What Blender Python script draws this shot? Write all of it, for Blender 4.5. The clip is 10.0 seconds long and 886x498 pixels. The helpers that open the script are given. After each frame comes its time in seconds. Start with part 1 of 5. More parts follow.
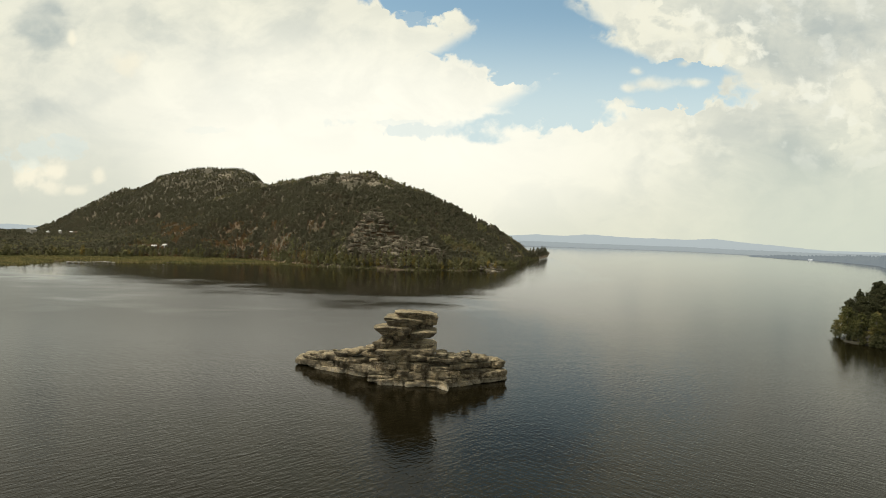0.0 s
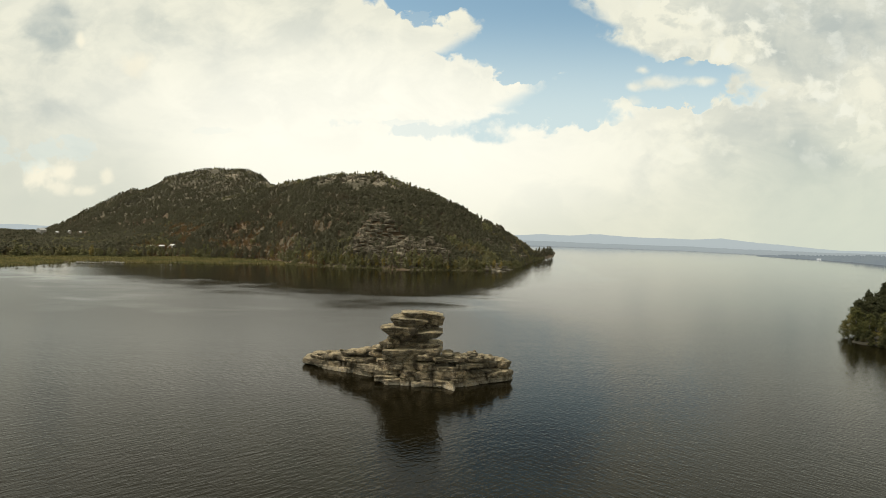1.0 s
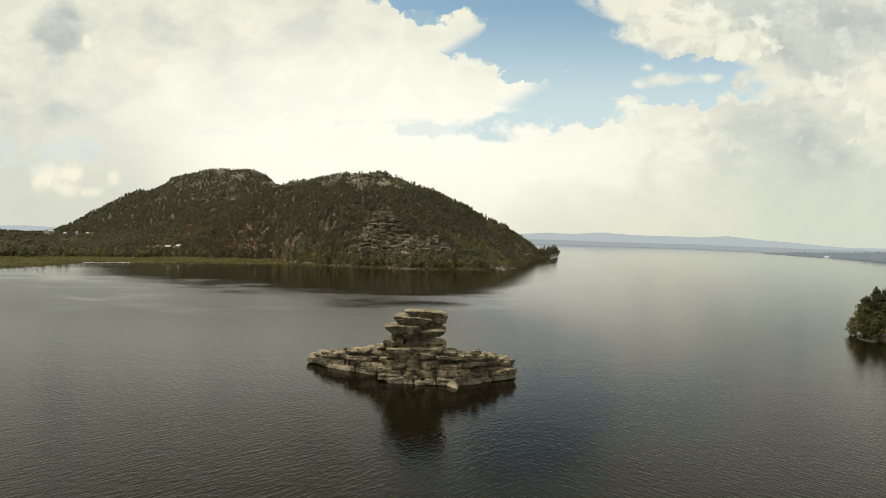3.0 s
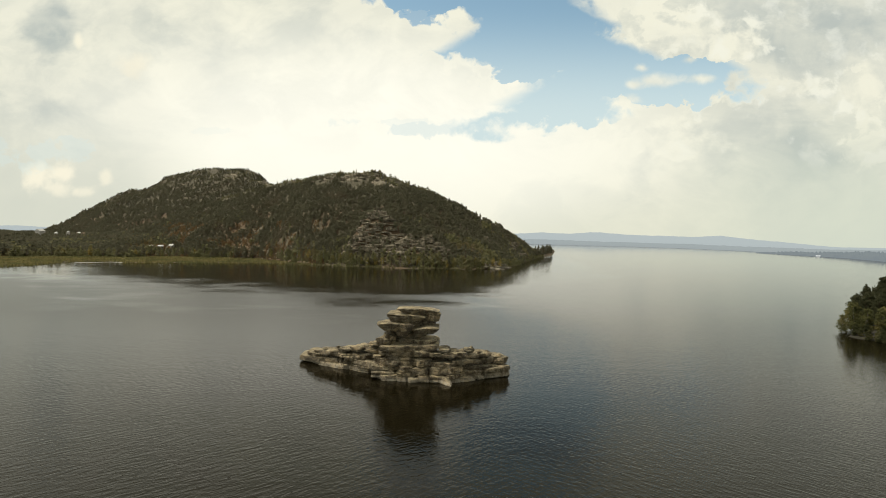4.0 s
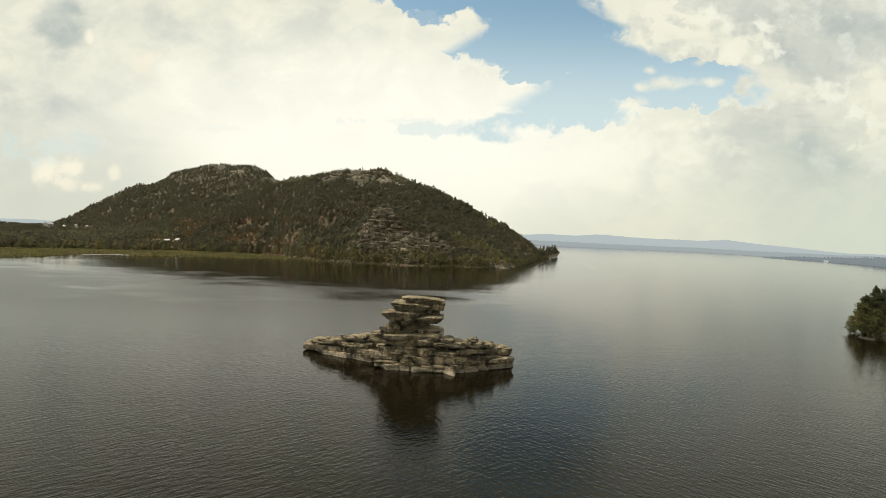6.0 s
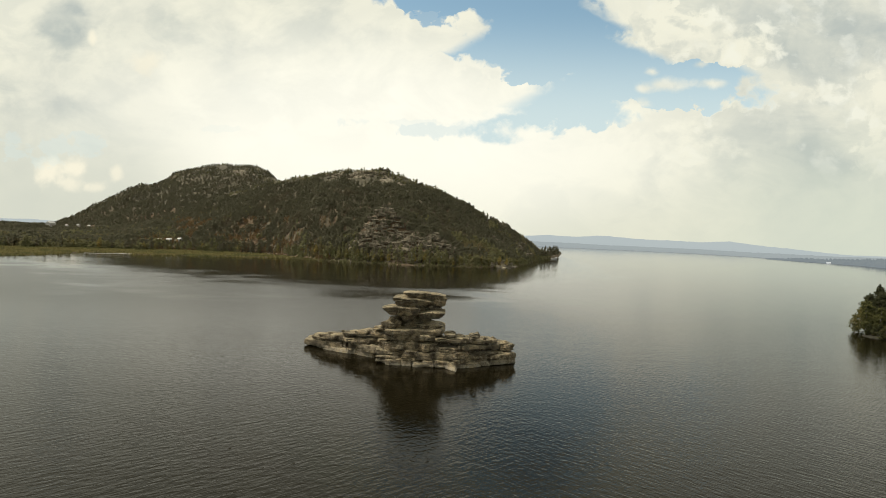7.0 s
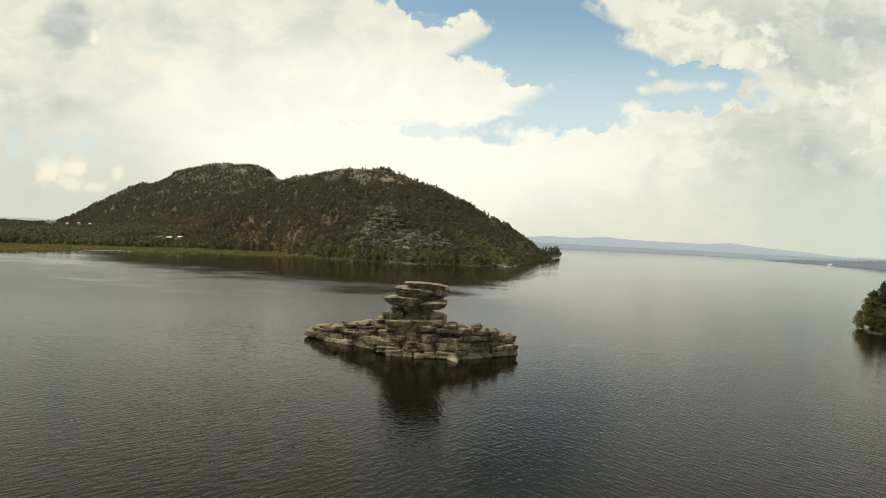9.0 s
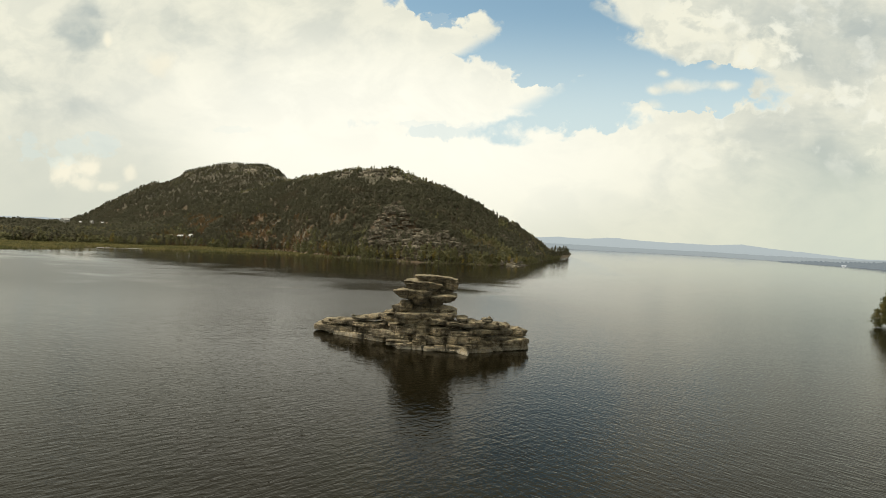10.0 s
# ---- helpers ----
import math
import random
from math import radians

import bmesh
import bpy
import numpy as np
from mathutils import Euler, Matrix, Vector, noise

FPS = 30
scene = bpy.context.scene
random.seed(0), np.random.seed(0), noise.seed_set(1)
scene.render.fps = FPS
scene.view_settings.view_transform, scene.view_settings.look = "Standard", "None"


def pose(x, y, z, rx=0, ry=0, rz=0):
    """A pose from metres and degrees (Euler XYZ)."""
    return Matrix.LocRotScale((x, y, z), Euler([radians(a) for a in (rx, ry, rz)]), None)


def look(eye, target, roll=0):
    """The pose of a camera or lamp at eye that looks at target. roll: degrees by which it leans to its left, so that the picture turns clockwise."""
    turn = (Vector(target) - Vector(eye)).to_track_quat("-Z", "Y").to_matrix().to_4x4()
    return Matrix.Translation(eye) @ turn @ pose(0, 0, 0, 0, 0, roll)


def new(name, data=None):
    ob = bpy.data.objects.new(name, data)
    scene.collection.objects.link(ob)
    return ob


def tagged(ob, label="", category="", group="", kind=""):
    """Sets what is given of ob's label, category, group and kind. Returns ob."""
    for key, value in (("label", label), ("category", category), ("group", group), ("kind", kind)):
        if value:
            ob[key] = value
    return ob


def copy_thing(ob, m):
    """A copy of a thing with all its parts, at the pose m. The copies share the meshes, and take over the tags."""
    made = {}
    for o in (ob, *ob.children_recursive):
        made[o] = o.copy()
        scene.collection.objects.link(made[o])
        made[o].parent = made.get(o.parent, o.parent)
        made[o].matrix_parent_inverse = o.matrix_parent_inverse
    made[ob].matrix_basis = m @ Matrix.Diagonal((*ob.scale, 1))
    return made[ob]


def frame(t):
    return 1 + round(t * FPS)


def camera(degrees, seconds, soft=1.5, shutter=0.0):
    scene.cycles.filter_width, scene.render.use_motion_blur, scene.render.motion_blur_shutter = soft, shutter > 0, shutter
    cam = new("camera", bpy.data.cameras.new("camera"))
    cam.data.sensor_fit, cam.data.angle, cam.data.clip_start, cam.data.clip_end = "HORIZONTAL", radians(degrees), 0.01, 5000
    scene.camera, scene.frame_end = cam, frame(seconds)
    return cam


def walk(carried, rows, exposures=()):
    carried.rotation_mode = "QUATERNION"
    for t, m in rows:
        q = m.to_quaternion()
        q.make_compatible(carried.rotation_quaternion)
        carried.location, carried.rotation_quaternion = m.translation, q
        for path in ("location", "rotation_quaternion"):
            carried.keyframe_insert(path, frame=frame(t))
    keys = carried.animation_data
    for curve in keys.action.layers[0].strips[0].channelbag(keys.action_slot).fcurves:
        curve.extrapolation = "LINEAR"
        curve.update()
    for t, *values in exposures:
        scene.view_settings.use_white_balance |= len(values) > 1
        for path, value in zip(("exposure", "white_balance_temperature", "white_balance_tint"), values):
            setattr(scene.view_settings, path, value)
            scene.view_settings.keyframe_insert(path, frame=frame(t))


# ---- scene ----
# The camera hovers over the lake and sinks slowly: seconds, place, turn to the left, tilt up, lean
FLIGHT = (
    (0, 0.00, 0.00, 32.00, 0.000, -1.078, 1.600),
    (0.5, -0.17, -0.36, 32.19, 0.728, -1.087, 1.645),
    (1, -0.14, -0.59, 32.20, 0.655, -1.115, 1.557),
    (1.5, 0.03, -0.65, 32.18, 0.062, -1.098, 1.389),
    (2, 0.09, -0.69, 32.18, 0.242, -1.161, 1.306),
    (2.5, 0.16, -0.67, 32.17, 1.365, -1.226, 1.274),
    (4, 0.68, -0.57, 31.52, 0.607, -1.237, 1.224),
    (4.5, 0.77, -0.43, 31.08, 0.367, -1.261, 1.274),
    (5, 0.79, -0.29, 30.46, 0.291, -1.228, 1.429),
    (5.5, 0.72, -0.16, 29.80, 0.806, -1.265, 1.792),
    (7, 0.57, 0.46, 27.72, 1.365, -1.125, 2.244),
    (7.5, 0.58, 0.67, 27.10, 1.413, -1.125, 2.315),
    (8, 0.59, 0.85, 26.53, 2.137, -1.131, 2.487),
    (8.5, 0.53, 1.06, 25.95, 0.311, -0.963, 2.395),
    (9, 0.33, 1.44, 25.31, 1.435, -1.020, 2.462),
    (9.5, 0.13, 1.86, 24.51, 1.382, -0.997, 2.546),
    (10, -0.06, 2.29, 23.56, 2.420, -1.007, 2.654),
)


def flown(x, y, z, turn, tilt, lean):
    return pose(x, y, z, 0, 0, turn) @ pose(0, 0, 0, 90 + tilt, 0, 0) @ pose(0, 0, 0, 0, 0, lean)


cam = camera(85.4, 10.0, soft=0.9)
walk(cam, [(row[0], flown(*row[1:])) for row in FLIGHT])

# ---------------------------------------------------------------- sky and sun
class Nodes:
    """Short hand for building node trees."""

    def __init__(self, tree):
        self.tree = tree
        tree.nodes.clear()

    def add(self, kind):
        return self.tree.nodes.new(kind)

    def put(self, socket, value):
        if isinstance(value, bpy.types.NodeSocket):
            self.tree.links.new(value, socket)
        else:
            socket.default_value = value

    def math(self, op, a, b=0.0, c=0.0, clamp=False):
        node = self.add("ShaderNodeMath")
        node.operation, node.use_clamp = op, clamp
        for socket, value in zip(node.inputs, (a, b, c)):
            self.put(socket, value)
        return node.outputs[0]

    def vec(self, op, a, b=(0, 0, 0)):
        node = self.add("ShaderNodeVectorMath")
        node.operation = op
        self.put(node.inputs[0], a)
        self.put(node.inputs[1], b)
        return node.outputs["Value"] if op in ("LENGTH", "DOT_PRODUCT") else node.outputs[0]

    def noise(self, vector, scale, detail=4.0, rough=0.55, warp=0.0, kind="FBM"):
        node = self.add("ShaderNodeTexNoise")
        node.noise_type = kind
        self.put(node.inputs["Vector"], vector)
        for key, value in (("Scale", scale), ("Detail", detail), ("Roughness", rough), ("Distortion", warp)):
            self.put(node.inputs[key], value)
        return node.outputs["Fac"]

    def ramp(self, fac, low, high, out_low=0.0, out_high=1.0):
        node = self.add("ShaderNodeMapRange")
        node.interpolation_type, node.clamp = "SMOOTHSTEP", True
        for socket, value in zip(node.inputs, (fac, low, high, out_low, out_high)):
            self.put(socket, value)
        return node.outputs[0]

    def mix(self, fac, a, b, blend="MIX"):
        node = self.add("ShaderNodeMix")
        node.data_type, node.blend_type = "RGBA", blend
        self.put(node.inputs["Factor"], fac)
        for socket, value in ((node.inputs[6], a), (node.inputs[7], b)):
            self.put(socket, (*value, 1.0) if isinstance(value, tuple) else value)
        return node.outputs[2]

    def xyz(self, x, y, z):
        node = self.add("ShaderNodeCombineXYZ")
        for socket, value in zip(node.inputs, (x, y, z)):
            self.put(socket, value)
        return node.outputs[0]

    def split(self, vector):
        node = self.add("ShaderNodeSeparateXYZ")
        self.put(node.inputs[0], vector)
        return node.outputs

    def mapped(self, vector, scale=(1, 1, 1), turn=(0, 0, 0), place=(0, 0, 0)):
        node = self.add("ShaderNodeMapping")
        for key, value in (("Vector", vector), ("Scale", scale), ("Rotation", turn), ("Location", place)):
            self.put(node.inputs[key], value)
        return node.outputs[0]


SUN_ELEVATION, SUN_TURN = radians(58), radians(264)
LEFT_RIM = ((0.098, 0.503), (0.128, 0.473), (0.156, 0.437), (0.191, 0.39), (0.223, 0.378), (0.25, 0.43), (0.27, 0.477), (0.309, 0.481), (0.347, 0.51), (0.386, 0.548), (0.431, 0.559), (0.438, 0.491), (0.467, 0.433), (0.503, 0.418), (0.524, 0.388), (0.549, 0.358), (0.576, 0.391), (0.614, 0.415), (0.675, 0.405), (0.717, 0.371), (0.724, 0.255), (0.763, 0.226), (0.812, 0.22))
RIGHT_RIM = ((0.095, 0.503), (0.131, 0.526), (0.187, 0.554), (0.219, 0.589), (0.244, 0.653), (0.261, 0.740), (0.297, 0.766), (0.330, 0.780), (0.342, 0.920), (0.391, 1.000), (0.429, 1.020), (0.478, 1.020), (0.528, 0.980), (0.545, 0.829), (0.575, 0.793), (0.620, 0.734), (0.677, 0.749), (0.724, 0.698), (0.784, 0.668), (0.832, 0.662))
STREAKS = ((-0.075, 0.468, 0.055, 0.026, 0.900), (-0.110, 0.240, 0.105, 0.009, 0.220), (-0.039, 0.227, 0.070, 0.016, 0.500), (-0.462, 0.213, 0.071, 0.007, 0.120), (-0.863, 0.159, 0.083, 0.030, 0.300))
WISPS = ((0.413, 0.334, 0.049, 0.013), (0.378, 0.325, 0.021, 0.009), (0.512, 0.340, 0.035, 0.010), (0.487, 0.379, 0.019, 0.009), (0.389, 0.360, 0.014, 0.010), (0.362, 0.295, 0.029, 0.012))
GREY = ((-0.841, 0.418, 0.065, 0.072, 0.600), (-0.782, 0.440, 0.082, 0.046, 0.200), (-0.641, 0.409, 0.223, 0.069, 0.200), (-0.793, 0.301, 0.212, 0.081, 0.220), (-0.534, 0.283, 0.258, 0.058, 0.160), (-0.792, 0.207, 0.236, 0.070, 0.180), (-0.862, 0.029, 0.190, 0.047, 0.250), (-0.441, 0.355, 0.164, 0.035, 0.120), (-0.219, 0.418, 0.140, 0.023, 0.100), (0.722, 0.439, 0.173, 0.080, 0.250), (0.813, 0.476, 0.138, 0.069, 0.200), (0.701, 0.381, 0.104, 0.040, 0.120), (0.686, 0.178, 0.139, 0.070, 0.200), (0.766, 0.232, 0.128, 0.069, 0.200), (0.524, 0.168, 0.105, 0.047, 0.120), (0.625, 0.258, 0.081, 0.021, 0.150), (0.455, 0.120, 0.350, 0.047, 0.080), (0.851, 0.130, 0.093, 0.070, 0.150))
CUMULUS = ((-0.860, 0.109, 0.031, 0.035, 0.900), (-0.811, 0.122, 0.031, 0.028, 0.900), (-0.829, 0.089, 0.045, 0.016, 0.700), (-0.720, 0.113, 0.015, 0.019, 0.700), (-0.761, 0.083, 0.028, 0.012, 0.600), (-0.668, 0.348, 0.033, 0.028, 0.900), (-0.778, 0.394, 0.011, 0.021, 0.800))
BRIGHT = ((0.848, 0.209, 0.046, 0.053, 0.300), (0.872, 0.328, 0.046, 0.046, 0.200), (0.823, 0.366, 0.016, 0.012, 0.400), (0.414, 0.288, 0.058, 0.025, 0.250), (0.507, 0.308, 0.081, 0.021, 0.300), (0.611, 0.333, 0.128, 0.023, 0.250), (0.502, 0.435, 0.104, 0.046, 0.200), (0.409, 0.455, 0.070, 0.046, 0.250), (0.361, 0.489, 0.081, 0.029, 0.250), (0.573, 0.413, 0.058, 0.035, 0.200), (0.452, 0.213, 0.151, 0.035, 0.150), (0.121, 0.345, 0.070, 0.023, 0.200), (0.027, 0.366, 0.058, 0.046, 0.200))


def build_sky():
    world = bpy.data.worlds.new("sky")
    scene.world = world
    world.use_nodes = True
    n = Nodes(world.node_tree)
    way = n.add("ShaderNodeTexCoord").outputs["Generated"]
    x, y, z = n.split(way)
    flat = n.math("MAXIMUM", n.math("ABSOLUTE", y), 0.05)
    u, v = n.math("DIVIDE", x, flat), n.math("DIVIDE", z, flat)
    sheet = n.xyz(u, v, n.math("MULTIPLY", n.math("SIGN", y), 3.0))
    coarse = n.math("SUBTRACT", n.noise(sheet, 7.0, 3.0, 0.5, 0.2), 0.5)
    fine = n.math("SUBTRACT", n.noise(n.mapped(sheet, (1.0, 1.25, 1.0)), 15.0, 5.0, 0.52, 0.3), 0.5)
    tiny = n.math("SUBTRACT", n.noise(sheet, 30.0, 5.0, 0.55, 0.4), 0.5)
    ragged = n.math("ADD", n.math("MULTIPLY", coarse, 0.05), n.math("ADD", n.math("MULTIPLY", fine, 0.17), n.math("MULTIPLY", tiny, 0.10)))

    def rim(stops):
        """How far to the side the rim of the cloud lies at this height."""
        node = n.add("ShaderNodeValToRGB")
        ramp = node.color_ramp
        ramp.interpolation = "LINEAR"
        while len(ramp.elements) < len(stops):
            ramp.elements.new(0.5)
        for element, (at, value) in zip(ramp.elements, stops):
            element.position = at
        for element, (at, value) in zip(ramp.elements, stops):
            element.color = (value, value, value, 1.0)
        n.put(node.inputs[0], n.math("DIVIDE", n.math("SUBTRACT", n.math("ADD", v, n.math("MULTIPLY", ragged, 0.55)), 0.13), 0.47))
        return n.math("SUBTRACT", node.outputs[0], 0.4)

    def patch(cu, cv, ru, rv):
        """1 in the middle of a soft oval of the sky, 0 at its rim, less outside."""
        du, dv = n.math("DIVIDE", n.math("SUBTRACT", u, cu), ru), n.math("DIVIDE", n.math("SUBTRACT", v, cv), rv)
        return n.math("SUBTRACT", 1.0, n.vec("LENGTH", n.xyz(du, dv, 0.0)))

    # where the cloud cover is torn open
    inside = n.math("MINIMUM", n.math("SUBTRACT", u, rim(LEFT_RIM)), n.math("SUBTRACT", rim(RIGHT_RIM), u))
    inside = n.math("ADD", inside, ragged)
    inside = n.math("SUBTRACT", inside, n.math("ADD", n.ramp(v, 0.215, 0.16, 0.0, 0.3), n.ramp(v, 0.53, 0.62, 0.0, 0.6)))
    soft = n.ramp(v, 0.20, 0.34, 0.08, 0.040)
    clear = n.ramp(inside, n.math("MULTIPLY", soft, -0.45), soft)
    for cu, cv, ru, rv, amount in STREAKS:
        hole = n.math("ADD", patch(cu, cv, ru, rv), n.math("MULTIPLY", ragged, 30.0))
        clear = n.math("MAXIMUM", clear, n.math("MULTIPLY", n.ramp(hole, 0.0, 0.5), amount))
    for cu, cv, ru, rv in WISPS:
        wisp = n.math("ADD", patch(cu, cv, ru, rv), n.math("MULTIPLY", ragged, 14.0))
        clear = n.math("MULTIPLY", clear, n.ramp(wisp, -0.3, 1.1, 1.0, 0.1))
    # the body of the clouds: bright rims, greyer bellies
    belly = n.noise(n.mapped(sheet, (1.0, 1.7, 1.0), place=(1.3, 7.0, 0.0)), 3.4, 9.0, 0.58, 0.35)
    puffs = n.noise(n.mapped(sheet, (1.0, 1.3, 1.0), place=(5.1, 2.0, 0.0)), 9.0, 8.0, 0.6, 0.5)
    shade = n.math("ADD", n.math("MULTIPLY", n.ramp(belly, 0.57, 0.40), 0.42), n.math("MULTIPLY", n.ramp(puffs, 0.58, 0.40), 0.22))
    wobble = n.math("ADD", n.math("MULTIPLY", coarse, 1.3), n.math("MULTIPLY", fine, 1.2))
    for cu, cv, ru, rv, amount in GREY:
        dim = n.ramp(n.math("ADD", patch(cu, cv, ru, rv), wobble), -0.1, 0.6)
        shade = n.math("ADD", shade, n.math("MULTIPLY", dim, amount))
    overhead = n.ramp(v, 0.50, 1.1)
    shade = n.math("ADD", shade, n.math("MULTIPLY", overhead, 0.35))
    billow = n.math("ADD", n.math("MULTIPLY", coarse, 2.0), n.math("ADD", n.math("MULTIPLY", fine, 4.0), n.math("MULTIPLY", tiny, 2.6)))
    for cu, cv, ru, rv, amount in BRIGHT:
        lit = n.ramp(n.math("ADD", patch(cu, cv, ru, rv), billow), -0.2, 0.75)
        shade = n.math("SUBTRACT", shade, n.math("MULTIPLY", lit, n.math("MULTIPLY", amount, 2.0)))
    shade = n.math("SUBTRACT", shade, n.math("MULTIPLY", n.ramp(inside, -0.14, -0.01), n.ramp(v, 0.2, 0.3, 0.0, 0.22)))
    # the cover is thinnest ahead, where it turns white
    glow = n.ramp(patch(-0.18, 0.20, 0.72, 0.26), -0.2, 0.75)
    shade = n.math("SUBTRACT", shade, n.math("MULTIPLY", glow, 0.35), clamp=True)
    cloud = n.mix(shade, (0.89, 0.875, 0.72), (0.50, 0.545, 0.505))
    cloud = n.mix(n.math("MULTIPLY", glow, 0.9), cloud, (1.06, 1.04, 0.905))
    cloud = n.mix(n.ramp(v, 0.48, 0.90), cloud, (0.61, 0.597, 0.49))
    low = n.ramp(v, 0.20, 0.0)
    cloud = n.mix(n.math("MULTIPLY", low, n.ramp(glow, 0.0, 0.7, 0.75, 0.25)), cloud, (0.78, 0.78, 0.625))
    cloud = n.mix(n.math("MULTIPLY", n.ramp(u, -0.45, -0.75), n.ramp(v, 0.30, 0.10, 0.0, 0.7)), cloud, (0.66, 0.68, 0.585))
    cloud = n.mix(n.math("MULTIPLY", n.ramp(u, 0.35, 0.80), n.ramp(v, 0.34, 0.08, 0.0, 0.7)), cloud, (0.62, 0.675, 0.565))
    for cu, cv, ru, rv, amount in CUMULUS:
        lit = n.ramp(n.math("ADD", patch(cu, cv, ru, rv), n.math("MULTIPLY", billow, 0.5)), -0.25, 0.85)
        cloud = n.mix(n.math("MULTIPLY", lit, amount), cloud, (0.98, 0.925, 0.735))
    curls = n.noise(n.mapped(sheet, (1.0, 1.5, 1.0), place=(2.7, 4.0, 0.0)), 6.0, 9.0, 0.6, 0.6)
    cloud = n.mix(n.math("MULTIPLY", n.ramp(curls, 0.62, 0.36), n.ramp(v, 0.12, 0.30, 0.03, 0.16)), cloud, (0.55, 0.58, 0.54))
    east = n.ramp(u, 0.22, 0.55)
    cloud = n.mix(n.math("MULTIPLY", east, n.math("MULTIPLY", n.ramp(curls, 0.58, 0.40), n.ramp(v, 0.12, 0.30, 0.05, 0.15))), cloud, (0.47, 0.52, 0.50))
    cloud = n.mix(n.math("MULTIPLY", east, n.math("MULTIPLY", n.ramp(billow, 0.15, 0.9), n.ramp(v, 0.12, 0.25, 0.0, 0.4))), cloud, (0.93, 0.935, 0.82))
    air = n.add("ShaderNodeTexSky")
    air.sky_type, air.sun_disc, air.sun_elevation, air.sun_rotation, air.altitude, air.dust_density = "NISHITA", False, SUN_ELEVATION, SUN_TURN, 320.0, 1.0
    blue = n.mix(1.0, air.outputs[0], (0.150, 0.175, 0.146), "MULTIPLY")
    blue = n.mix(n.ramp(v, 0.50, 0.22, 0.12, 0.88), blue, (0.68, 0.79, 0.775))
    color = n.mix(clear, cloud, blue)
    back = n.add("ShaderNodeBackground")
    n.put(back.inputs["Color"], color)
    n.put(back.inputs["Strength"], 1.0)
    n.put(n.add("ShaderNodeOutputWorld").inputs["Surface"], back.outputs[0])


build_sky()
sun = new("sun", bpy.data.lights.new("sun", "SUN"))
sun.data.energy, sun.data.angle, sun.data.color = 4.0, radians(20), (1.0, 0.91, 0.76)
sun.matrix_world = look((0, 0, 300), (0 - math.sin(SUN_TURN) * 300, -math.cos(SUN_TURN) * 300, 300 - 300 * math.tan(SUN_ELEVATION)))


# ---------------------------------------------------------------- materials
def material(name):
    m = bpy.data.materials.new(name)
    m.use_nodes = True
    return m, Nodes(m.node_tree)


def finish(n, color, rough=0.85, bump=None, strength=0.4, distance=0.2, **more):
    shader = n.add("ShaderNodeBsdfPrincipled")
    n.put(shader.inputs["Base Color"], (*color, 1.0) if isinstance(color, tuple) else color)
    n.put(shader.inputs["Roughness"], rough)
    for key, value in more.items():
        n.put(shader.inputs[key.replace("_", " ")], value)
    if bump is not None:
        node = n.add("ShaderNodeBump")
        n.put(node.inputs["Height"], bump)
        n.put(node.inputs["Strength"], strength)
        n.put(node.inputs["Distance"], distance)
        n.put(shader.inputs["Normal"], node.outputs[0])
    n.put(n.add("ShaderNodeOutputMaterial").inputs["Surface"], shader.outputs[0])
    return shader


def place_of(n):
    return n.add("ShaderNodeNewGeometry").outputs["Position"]


